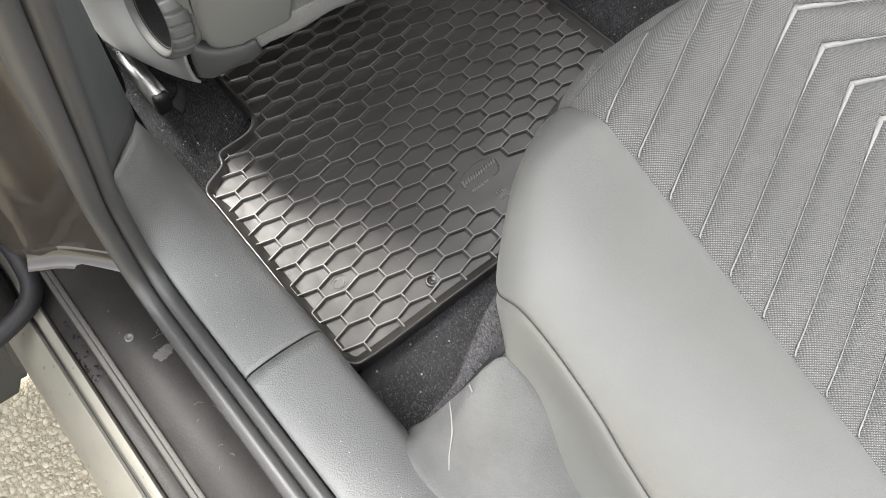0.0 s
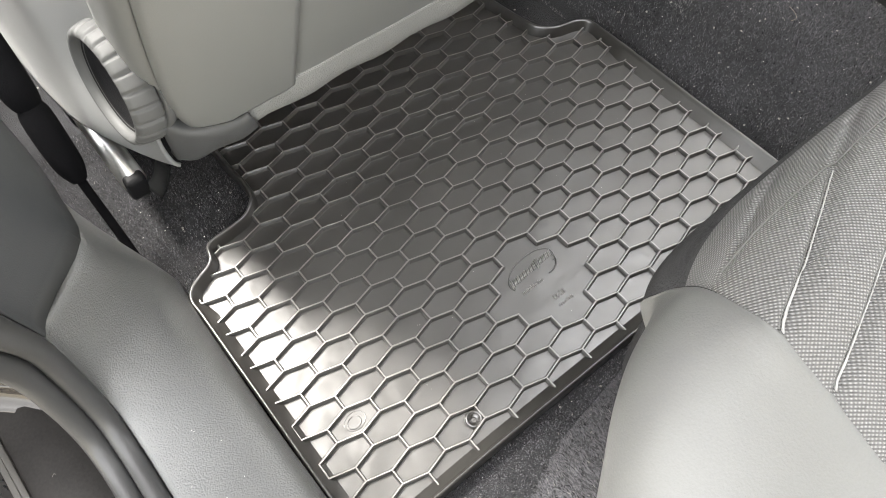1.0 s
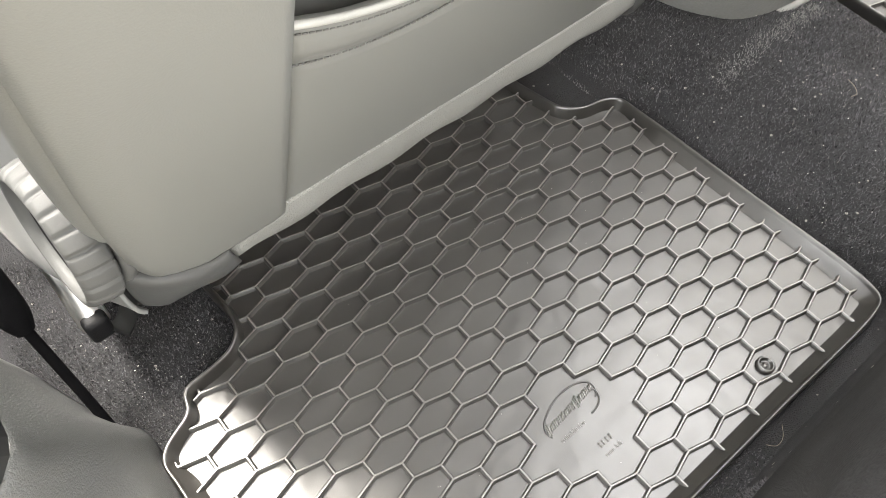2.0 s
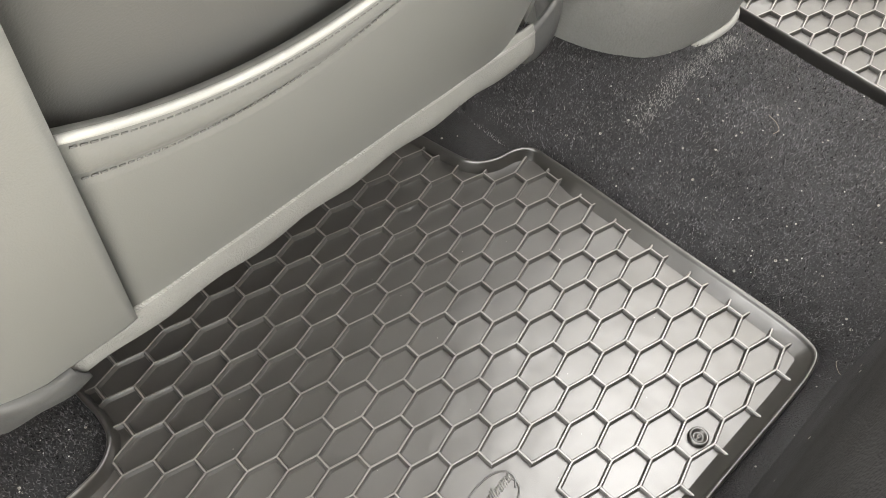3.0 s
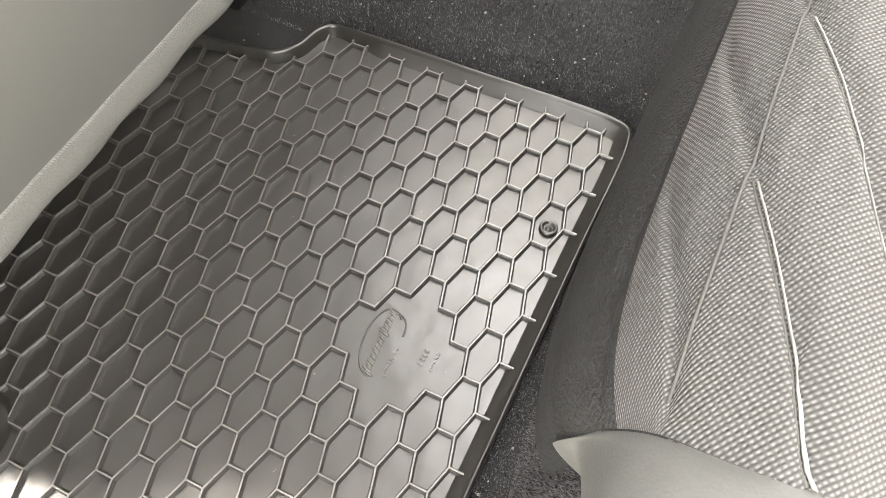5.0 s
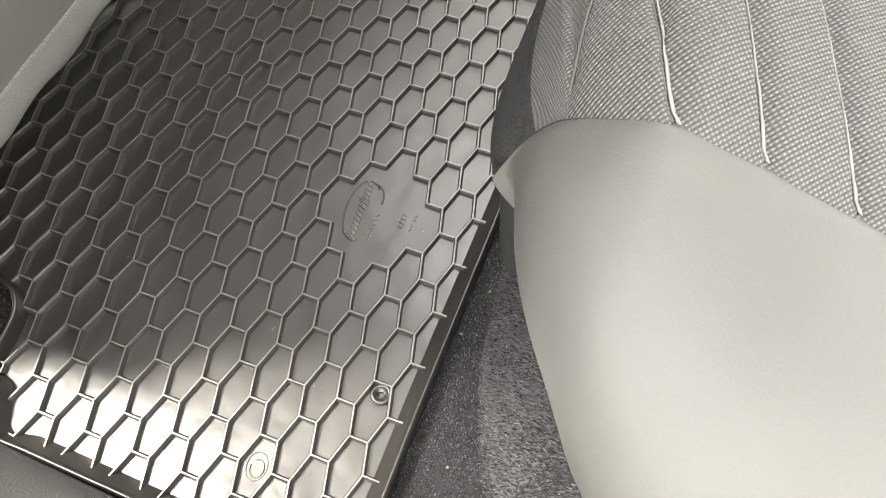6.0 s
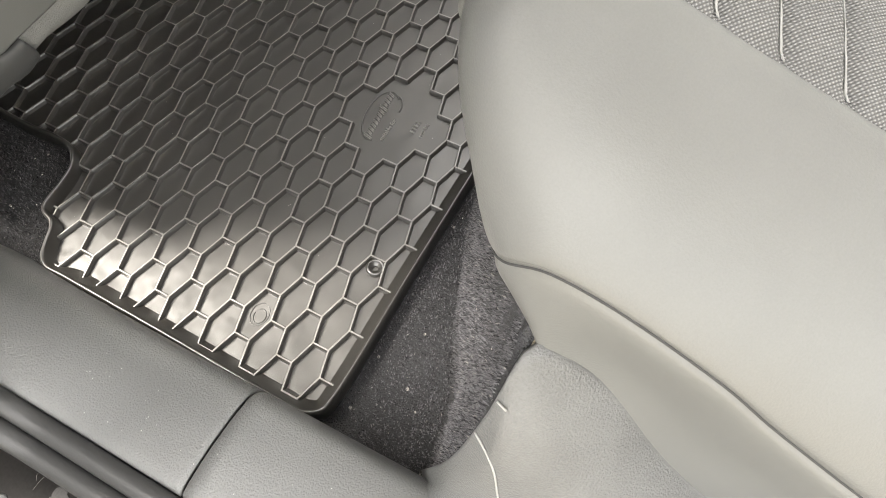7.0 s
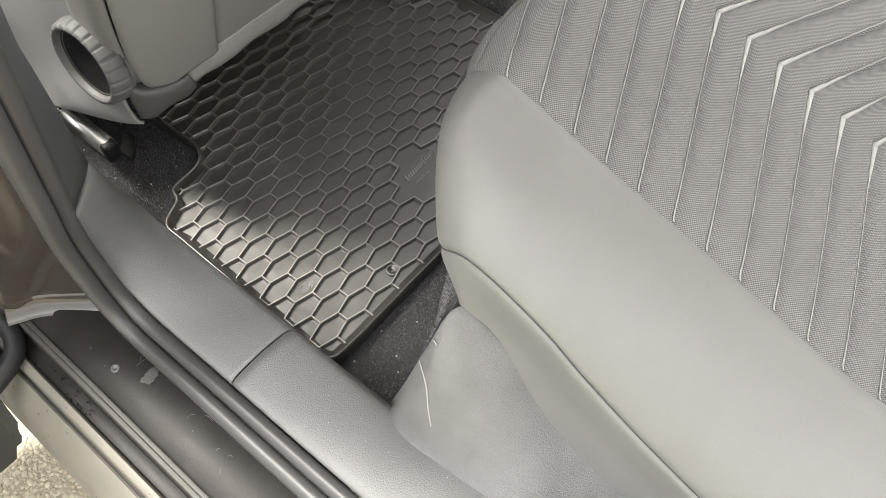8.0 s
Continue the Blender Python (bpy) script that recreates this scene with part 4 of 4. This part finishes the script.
    part("hem_roll", tube([(0.078 + 0.37 * k / 24, seat_y(0.2, 0.135) + 0.0012, 0.1345 + 0.0006 * math.sin(k * 1.3)) for k in range(25)], 0.0022, 10), HEM_ROLL, seat, "rolled woven hem edge")
    # side shield
    rows = []
    for y, pts in ((0.061, [(0.022, 0.097), (0.018, 0.103), (0.015, 0.125), (0.017, 0.150), (0.022, 0.180), (0.024, 0.20), (0.026, 0.215)]),
                   (0.085, [(0.010, 0.092), (0.009, 0.103), (0.013, 0.135), (0.0175, 0.175), (0.0175, 0.215), (0.015, 0.29), (0.016, 0.36)]),
                   (0.124, [(-0.011, 0.098), (-0.010, 0.110), (0.001, 0.145), (0.007, 0.195), (0.009, 0.250), (0.011, 0.33), (0.014, 0.42)]),
                   (0.180, [(-0.022, 0.086), (-0.016, 0.104), (-0.010, 0.150), (-0.006, 0.210), (0.003, 0.262), (0.009, 0.34), (0.015, 0.43)]),
                   (0.260, [(-0.028, 0.100), (-0.020, 0.115), (-0.012, 0.160), (-0.006, 0.215), (0.003, 0.270), (0.016, 0.30), (0.04, 0.31)]),
                   (0.550, [(-0.030, 0.120), (-0.020, 0.135), (-0.012, 0.170), (-0.006, 0.215), (0.003, 0.265), (0.016, 0.28), (0.04, 0.285)])):
        rows.append([(x, y, z) for x, z in pts])
    thick(part("side_shield", grid_mesh(smooth_grid(rows, 4, 4)), SHIELD, seat, "light grey plastic side shield"), 0.003, 1.0)
    # plastic edge that wraps round below the leatherette corner
    rows = [[(0.021, 0.075, 0.097), (0.021, 0.064, 0.099), (0.018, 0.058, 0.125), (0.017, 0.056, 0.150), (0.016, 0.064, 0.165)],
            [(0.034, 0.070, 0.094), (0.033, 0.056, 0.097), (0.032, 0.049, 0.120), (0.030, 0.048, 0.138), (0.030, 0.058, 0.146)],
            [(0.052, 0.068, 0.100), (0.052, 0.052, 0.102), (0.051, 0.044, 0.116), (0.050, 0.041, 0.132), (0.050, 0.056, 0.140)],
            [(0.070, 0.066, 0.099), (0.070, 0.051, 0.100), (0.069, 0.042, 0.113), (0.067, 0.040, 0.129), (0.067, 0.055, 0.132)],
            [(0.083, 0.066, 0.100), (0.083, 0.053, 0.101), (0.083, 0.045, 0.112), (0.078, 0.042, 0.129), (0.077, 0.056, 0.131)]]
    thick(part("corner_edge", grid_mesh(smooth_grid(rows, 3, 4)), KNOBGREY, seat, "grey plastic corner edge"), 0.003, 1.0)
    # plastic edge at the inner corner, beyond the hem
    rows = [[(0.447, 0.060, 0.100), (0.447, 0.050, 0.104), (0.447, 0.047, 0.118), (0.448, 0.052, 0.134)],
            [(0.470, 0.066, 0.092), (0.470, 0.055, 0.096), (0.471, 0.052, 0.112), (0.474, 0.058, 0.132)],
            [(0.496, 0.080, 0.092), (0.497, 0.066, 0.097), (0.499, 0.062, 0.116), (0.503, 0.068, 0.140)],
            [(0.530, 0.120, 0.094), (0.532, 0.104, 0.100), (0.534, 0.100, 0.122), (0.538, 0.106, 0.150)]]
    thick(part("inner_corner_edge", grid_mesh(smooth_grid(rows, 3, 3)), KNOBGREY, seat, "dark grey plastic inner corner"), 0.003, 1.0)
    # recliner wheel
    axis = Vector((-0.985, -0.07, 0.10)).normalized()
    side = axis.cross(Vector((0, 0, 1))).normalized()
    upv = side.cross(axis)
    centre = Vector((0.0165, 0.0755, 0.1805))
    rows = []
    for r, h in ((0.027, 0.0), (0.0418, 0.0), (0.0438, 0.002), (0.0436, 0.010), (0.0422, 0.0170), (0.0404, 0.0198), (0.0382, 0.0205), (0.0364, 0.0200), (0.0352, 0.0165), (0.0345, 0.0135), (0.0325, 0.0130)):
        row = []
        for k in range(264):
            t = 2 * math.pi * k / 264
            rr = r - (0.0017 if r > 0.0400 and k % 12 == 1 else 0.0012 if r > 0.0400 and k % 12 in (0, 2) else 0)
            row.append(centre + axis * h + side * rr * math.cos(t) + upv * rr * math.sin(t))
        rows.append(row)
    bm = grid_mesh(rows, closed=True)
    bmesh.ops.recalc_face_normals(bm, faces=bm.faces)
    wheel = part("recliner_wheel", bm, WHEEL, seat, "grey ribbed recliner wheel")
    rows = [[centre + axis * h + side * r * math.cos(math.pi * k / 24) + upv * r * math.sin(math.pi * k / 24) for k in range(48)] for r, h in ((0.0345, 0.0140), (0.0330, 0.0128), (0.020, 0.0118), (0.0004, 0.0114))]
    part("hub", grid_mesh(rows, closed=True), BLACK, wheel, "dark dished hub of the wheel")
    rows = [[centre + axis * h + side * r * math.cos(math.pi * k / 24) + upv * r * math.sin(math.pi * k / 24) for k in range(48)] for r, h in ((0.034, -0.012), (0.0385, -0.010), (0.0400, -0.006), (0.0390, -0.002), (0.030, -0.001))]
    part("wheel_collar", grid_mesh(rows, closed=True), WHEEL, seat, "grey collar behind the wheel")
    # rail
    for x in (-0.009, 0.42):
        bm = tube([(x, 0.106, 0.050), (x, 0.25, 0.052), (x, 0.60, 0.058)], 0.0105, 14)
        part("seat_rail", bm, STEEL, seat, "bright steel seat rail")
        bm = box(bmesh.new(), (x - 0.0085, 0.098, 0.036), (x + 0.0085, 0.110, 0.060), 0.004)
        part("rail_cap", bm, BLACK, seat, "black rail end cap")
        rows = [[(x + 0.004, 0.100, 0.046), (x + 0.008, 0.097, 0.038), (x + 0.012, 0.096, 0.028)],
                [(x + 0.016, 0.106, 0.048), (x + 0.019, 0.103, 0.039), (x + 0.021, 0.102, 0.029)],
                [(x + 0.026, 0.122, 0.048), (x + 0.030, 0.120, 0.040), (x + 0.033, 0.119, 0.030)]]
        part("rail_foot", thick_sheet(smooth_grid(rows, 3, 3)), KNOBGREY, seat, "grey curved rail end plate")
        bm = box(bmesh.new(), (x - 0.008, 0.250, FLOOR_Z), (x + 0.010, 0.32, 0.043), 0.003)
        part("rail_support", bm, BLACK, seat)
    return seat


build_front_seat()


def build_buckle():
    b = thing("seat_belt_anchor", "black fabric-sleeved belt anchor beside the seat rail", "belt anchor")
    part("strap", tube(spline([(-0.040, 0.055, -0.004), (-0.041, 0.075, 0.030), (-0.044, 0.110, 0.086)], 5), 0.0036, 10, flat=0.7), BLACK_CLOTH, b, "black webbing")
    rows = []
    for p, r in (((-0.044, 0.106, 0.082), 0.006), ((-0.0445, 0.113, 0.092), 0.0105), ((-0.045, 0.124, 0.110), 0.0118), ((-0.045, 0.136, 0.130), 0.0115), ((-0.045, 0.140, 0.137), 0.009)):
        rows.append([(p[0] + r * math.cos(t * math.pi / 8), p[1] + r * 0.8 * math.sin(t * math.pi / 8), p[2] - r * 0.5 * math.sin(t * math.pi / 8)) for t in range(16)])
    part("sleeve", grid_mesh(smooth_grid(rows, 3, 1), closed=True), BLACK_CLOTH, b, "soft black sleeve")
    rows = []
    for p, r in (((-0.045, 0.138, 0.134), 0.008), ((-0.046, 0.144, 0.144), 0.0120), ((-0.047, 0.162, 0.172), 0.0132), ((-0.049, 0.190, 0.215), 0.0130), ((-0.049, 0.196, 0.224), 0.006)):
        rows.append([(p[0] + r * math.cos(t * math.pi / 8), p[1] + r * 0.8 * math.sin(t * math.pi / 8), p[2] - r * 0.5 * math.sin(t * math.pi / 8)) for t in range(16)])
    part("buckle", grid_mesh(smooth_grid(rows, 3, 1), closed=True), BLACK_CLOTH, b, "black belt housing")
    return b


build_buckle()


def build_console():
    console = thing("centre_console", "grey grained plastic rear end of the centre console", "console")

    def ring(grow, z):
        row = []
        for k in range(41):
            t = math.pi * k / 40
            x = -math.copysign(abs(math.cos(t)) ** 0.55, math.cos(t))
            row.append((0.645 + (0.100 + grow) * x, 0.30 - (0.292 + grow) * math.sin(t) ** 0.5 + 0.016 - 0.030 * (x + 1) / 2, z))
        return row

    rows = [ring(g, z) for z, g in ((0.034, 0.0), (0.040, 0.004), (0.055, 0.006), (0.075, 0.010), (0.11, 0.014), (0.20, 0.016), (0.40, 0.012))]
    thick(part("console_body", grid_mesh(smooth_grid(rows, 3, 1)), CONSOLE, console), 0.004)
    part("base_strip", tube([(x, y - 0.001, z) for x, y, z in ring(0.003, 0.034)], 0.0042, 8), PIPING, console, "pale base strip of the console")


build_console()


def build_door():
    """The open rear door: only its lower hinge-side edge comes into view."""
    door = thing("rear_door", "open rear car door with black inner edge", "car door", "", "structure")
    # the shut edge leans back towards the bottom corner; the mostly unseen panel is sized to shade the paving
    outline = [(-1.15, -0.34), (-0.302, -0.34), (-0.28, -0.30), (-0.255, -0.12), (-0.255, 0.50), (-1.15, 0.50)]
    bm = bmesh.new()
    face = bm.faces.new([bm.verts.new((x, 0.13, z)) for x, z in outline])
    out = bmesh.ops.extrude_face_region(bm, geom=[face])
    bmesh.ops.translate(bm, verts=[v for v in out["geom"] if isinstance(v, bmesh.types.BMVert)], vec=(0, 0.10, 0))
    bmesh.ops.recalc_face_normals(bm, faces=bm.faces)
    bmesh.ops.bevel(bm, geom=list(bm.edges), offset=0.016, segments=3, affect='EDGES')
    part("door_panel", bm, PLASTIC_DARK, door, "dark grey inner door panel")
    bm = box(bmesh.new(), (-0.42, 0.012, -0.02), (-0.222, 0.135, 0.045), 0.012)
    part("lower_corner", bm, BLACK, door, "black lower door corner")
    pts = spline([(-0.203, 0.14, 0.10), (-0.201, 0.07, 0.050), (-0.201, 0.03, 0.034), (-0.206, 0.004, 0.026), (-0.223, -0.011, 0.021), (-0.265, -0.020, 0.016), (-0.35, -0.034, 0.010), (-0.42, -0.040, 0.008)], 6)
    part("door_rubber", tube(pts, 0.0095, 12), BLACK, door, "black rubber edge")


build_door()


def build_front_door():
    """An added closed front door ahead of the pillar, mostly hidden, to block the sun: skin, belt and frame."""
    door = thing("front_door", "closed dark painted front car door, added ahead of the pillar to block sun", "car door", "", "structure")
    rows = [[(x, y, z) for y in (0.165, 0.5, 1.0, 1.4)] for x, z in ((-0.20, -0.30), (-0.235, -0.10), (-0.25, 0.15), (-0.248, 0.35), (-0.235, 0.56), (-0.20, 0.57), (-0.165, 0.56), (-0.15, 0.30), (-0.15, -0.25))]
    part("door_skin", grid_mesh(rows), PAINT, door)
    part("window_frame", tube(spline([(-0.225, 0.17, 0.56), (-0.19, 0.06, 0.78), (-0.15, -0.02, 0.98), (-0.14, 0.4, 1.05)], 5), 0.02, 8), BLACK, door)


build_front_door()


# -- small marks --
def build_marks():
    step = bpy.data.objects["body_sill_step"]
    rows = [[(-0.163 + r * math.cos(math.pi * k / 8), -0.103 + r * math.sin(math.pi * k / 8), z) for k in range(16)] for r, z in ((0.0042, 0.0365), (0.0040, 0.0396), (0.0026, 0.0398), (0.0022, 0.0390), (0.0002, 0.0390))]
    part("screw", grid_mesh(rows, closed=True), KNOBGREY, step, "small bright screw in the door step")
    rnd = random.Random(21)
    lines = [((-0.149, -0.116), (-0.136, -0.119)), ((-0.150, -0.128), (-0.149, -0.133)), ((-0.152, -0.19), (-0.145, -0.193)), ((-0.140, -0.20), (-0.139, -0.21))]
    lines += [((x, y), (x + rnd.uniform(-0.004, 0.004), y + rnd.uniform(-0.006, 0.006))) for x, y in ((rnd.uniform(-0.175, -0.135), rnd.uniform(-0.26, -0.02)) for _ in range(7))]
    for (x0, y0), (x1, y1) in lines:
        pts = [(x0, y0, 0.0387), ((x0 + x1) / 2 + 0.0006, (y0 + y1) / 2 + 0.0012, 0.0389), (x1, y1, 0.0387)]
        part("scuff_mark", tube(spline(pts, 3), 0.00013, 4), SCUFF, step)
    smudge = bmesh.new()
    turn = [2 * math.pi * k / 48 for k in range(48)]
    rim = [smudge.verts.new((-0.1475 + (0.0088 + 0.0016 * math.sin(3 * a) + rnd.uniform(-0.0008, 0.0008)) * math.cos(a), -0.134 + (0.0066 + 0.0012 * math.sin(2 * a + 1) + rnd.uniform(-0.0008, 0.0008)) * math.sin(a), 0.0389)) for a in turn]
    smudge.faces.new(rim)
    part("smudge", smudge, SMUDGE, step, "pale dusty smudge on the door step")
    trim = bpy.data.objects["side_trim"]
    for pts in ([(-0.0188, -0.349, 0.1538), (-0.0239, -0.357, 0.1519), (-0.0288, -0.3644, 0.1422), (-0.0342, -0.3698, 0.1213), (-0.0389, -0.3762, 0.1049)], [(-0.0086, -0.3547, 0.1806), (-0.0107, -0.3601, 0.1816)],
                [(-0.0103, -0.3907, 0.1436), (-0.0171, -0.3962, 0.1308)]):
        part("scuff_mark", tube(spline(pts, 4), 0.0006, 5), PIPING, trim, "pale scuff on the plastic")
    # lint, grit and stray hairs
    verts, faces = [], []

    def crumb(x, y, z, r):
        k = len(verts)
        verts.extend([(x + r, y, z), (x, y + r * 0.7, z), (x - r, y, z), (x, y - r * 0.7, z), (x, y, z + r * 0.8), (x, y, z - r * 0.5)])
        for i in range(4):
            faces.extend([(k + i, k + (i + 1) % 4, k + 4), (k + (i + 1) % 4, k + i, k + 5)])

    for x0, x1, y0, y1, count in ((0.475, 0.74, -0.24, 0.05, 130), (-0.03, 0.06, 0.055, 0.16, 34), (-0.01, 0.2, -0.26, -0.243, 14)):
        for _ in range(count):
            x, y = rnd.uniform(x0, x1), rnd.uniform(y0, y1)
            crumb(x, y, floor_height(x, y) + 0.0022, rnd.choice((0.0003, 0.0004, 0.0005, 0.0008)))
    for _ in range(60):
        crumb(rnd.uniform(-0.01, 0.44), rnd.uniform(-0.21, 0.05), BASE_Z + 0.0003, rnd.choice((0.0002, 0.0003, 0.0004)))
    for _ in range(46):
        y = rnd.uniform(-0.42, -0.10)
        crumb(rnd.uniform(-0.10, -0.055), y, lerp_table([(-0.42, 0.087), (-0.34, 0.076), (-0.27, 0.070), (-0.2, 0.067), (-0.1, 0.064)], y) - 0.0002, rnd.choice((0.0002, 0.0003, 0.0004)))
    dark_from = len(faces)
    for _ in range(150):
        y = rnd.uniform(-0.16, 0.02)
        if rnd.random() < 0.6:
            crumb(rnd.uniform(-0.217, -0.194), min(y, rnd.uniform(-0.16, 0.02)) * 0.6 - 0.01, 0.0075 + rnd.uniform(0, 0.004), rnd.choice((0.0006, 0.0010, 0.0016)))
        else:
            x = rnd.uniform(-0.240, -0.226)
            crumb(x, y, lerp_table([(-0.24, -0.0128), (-0.230, -0.0038), (-0.226, 0.0010)], x), rnd.choice((0.0005, 0.0009)))
    me = bpy.data.meshes.new("lint")
    me.from_pydata(verts, [], faces)
    me.materials.append(LINT)
    me.materials.append(BLACK)
    me.polygons.foreach_set("material_index", [0 if i < dark_from else 1 for i in range(len(faces))])
    tagged(new("lint", me), "scattered white lint and dark grit crumbs", "lint", "", "stuff")
    for k, (x, y, z) in enumerate(((0.505, -0.12, -0.002), (0.47, -0.245, 0.0), (0.335, -0.262, 0.20), (0.30, -0.245, 0.002), (0.60, -0.10, 0.029))):
        a = rnd.uniform(0, 6.28)
        pts = spline([(x + 0.005 * i * math.cos(a + 0.35 * i), y + 0.005 * i * math.sin(a + 0.35 * i), z + 0.0015 + 0.001 * math.sin(i * 2)) for i in range(5)], 3)
        tagged(part("stray_hair", tube(pts, 0.00018, 4), FIBRE), "short pale stray hair lying on the carpet", "hair", "stray hairs on the carpet")


build_marks()


# -- carpet pile --
def build_pile():
    rnd = random.Random(11)
    verts, faces, dusty = [], [], []

    def blade(p, n):
        a = rnd.uniform(0, 6.283)
        lean = Vector((math.cos(a), math.sin(a), rnd.uniform(-0.3, 0.3))) * rnd.uniform(0.3, 1.1)
        tip = p + (n + lean).normalized() * rnd.uniform(0.0014, 0.0036)
        side = Vector((-math.sin(a), math.cos(a), 0)) * rnd.uniform(0.00025, 0.0006)
        k = len(verts)
        verts.extend((p - side, p + side, tip))
        faces.append((k, k + 1, k + 2))
        # pale fibres paint the lit ridge by the console, and dust by the notch
        blot = noise.noise(Vector((p.x * 40, p.y * 40, 2)))
        line = abs(p.y + 0.010) / 0.012 if 0.525 < p.x < 0.69 else 9
        spot = math.hypot(p.x - 0.455, (p.y - 0.083) * 1.6) / 0.030
        dusty.append(1 if rnd.random() < 0.85 - min(line, spot) * 0.75 + blot * 0.35 else 0)

    for x0, x1, y0, y1, count in ((0.455, 0.775, -0.255, 0.16, 90000), (-0.07, 0.075, 0.015, 0.24, 26000), (-0.03, 0.30, -0.33, -0.23, 30000)):
        for _ in range(count):
            x, y = rnd.uniform(x0, x1), rnd.uniform(y0, y1)
            if y < lerp_table(HEEL_Y, x) + 0.002:
                continue
            hy = lerp_table(HEEL_Y, x)
            z = floor_height(x, y)
            if y < -0.228:
                f = (y + 0.228) / (hy + 0.228)
                z = floor_height(x, -0.22) + 0.012 * f * f
            blade(Vector((x, y, z - 0.0003)), Vector((0, 0, 1)))
    for _ in range(60000):
        z = rnd.uniform(0.0, 0.205)
        x = rnd.uniform(np.interp(z, [0, 0.11, 0.17, 0.21], [-0.03, -0.027, -0.012, 0.012]), 0.26)
        hy = lerp_table(HEEL_Y, x)
        back = float(np.interp(z, [-0.012, 0.004, 0.020, 0.045, 0.075, 0.11, 0.14, 0.17, 0.21], [0.80, 0.93, 0.985, 1.0, 1.07, 1.15, 1.22, 1.28, 1.36]))
        y = -0.228 + (hy + 0.228) * min(back, 1.0) - max(back - 1.0, 0) * 0.098 * (1.0 if x < 0.05 else max(0.62, 1 - (x - 0.05) / 0.1))
        blade(Vector((x, y - 0.0004, z)), Vector((0, 0.95, 0.3)))
    me = bpy.data.meshes.new("carpet_pile")
    me.from_pydata(verts, [], faces)
    me.materials.append(PILE)
    me.materials.append(PILE_LIT_DUSTY)
    me.polygons.foreach_set("material_index", dusty)
    tagged(new("carpet_pile", me), "short charcoal carpet fibres", "carpet pile", "", "stuff")


build_pile()
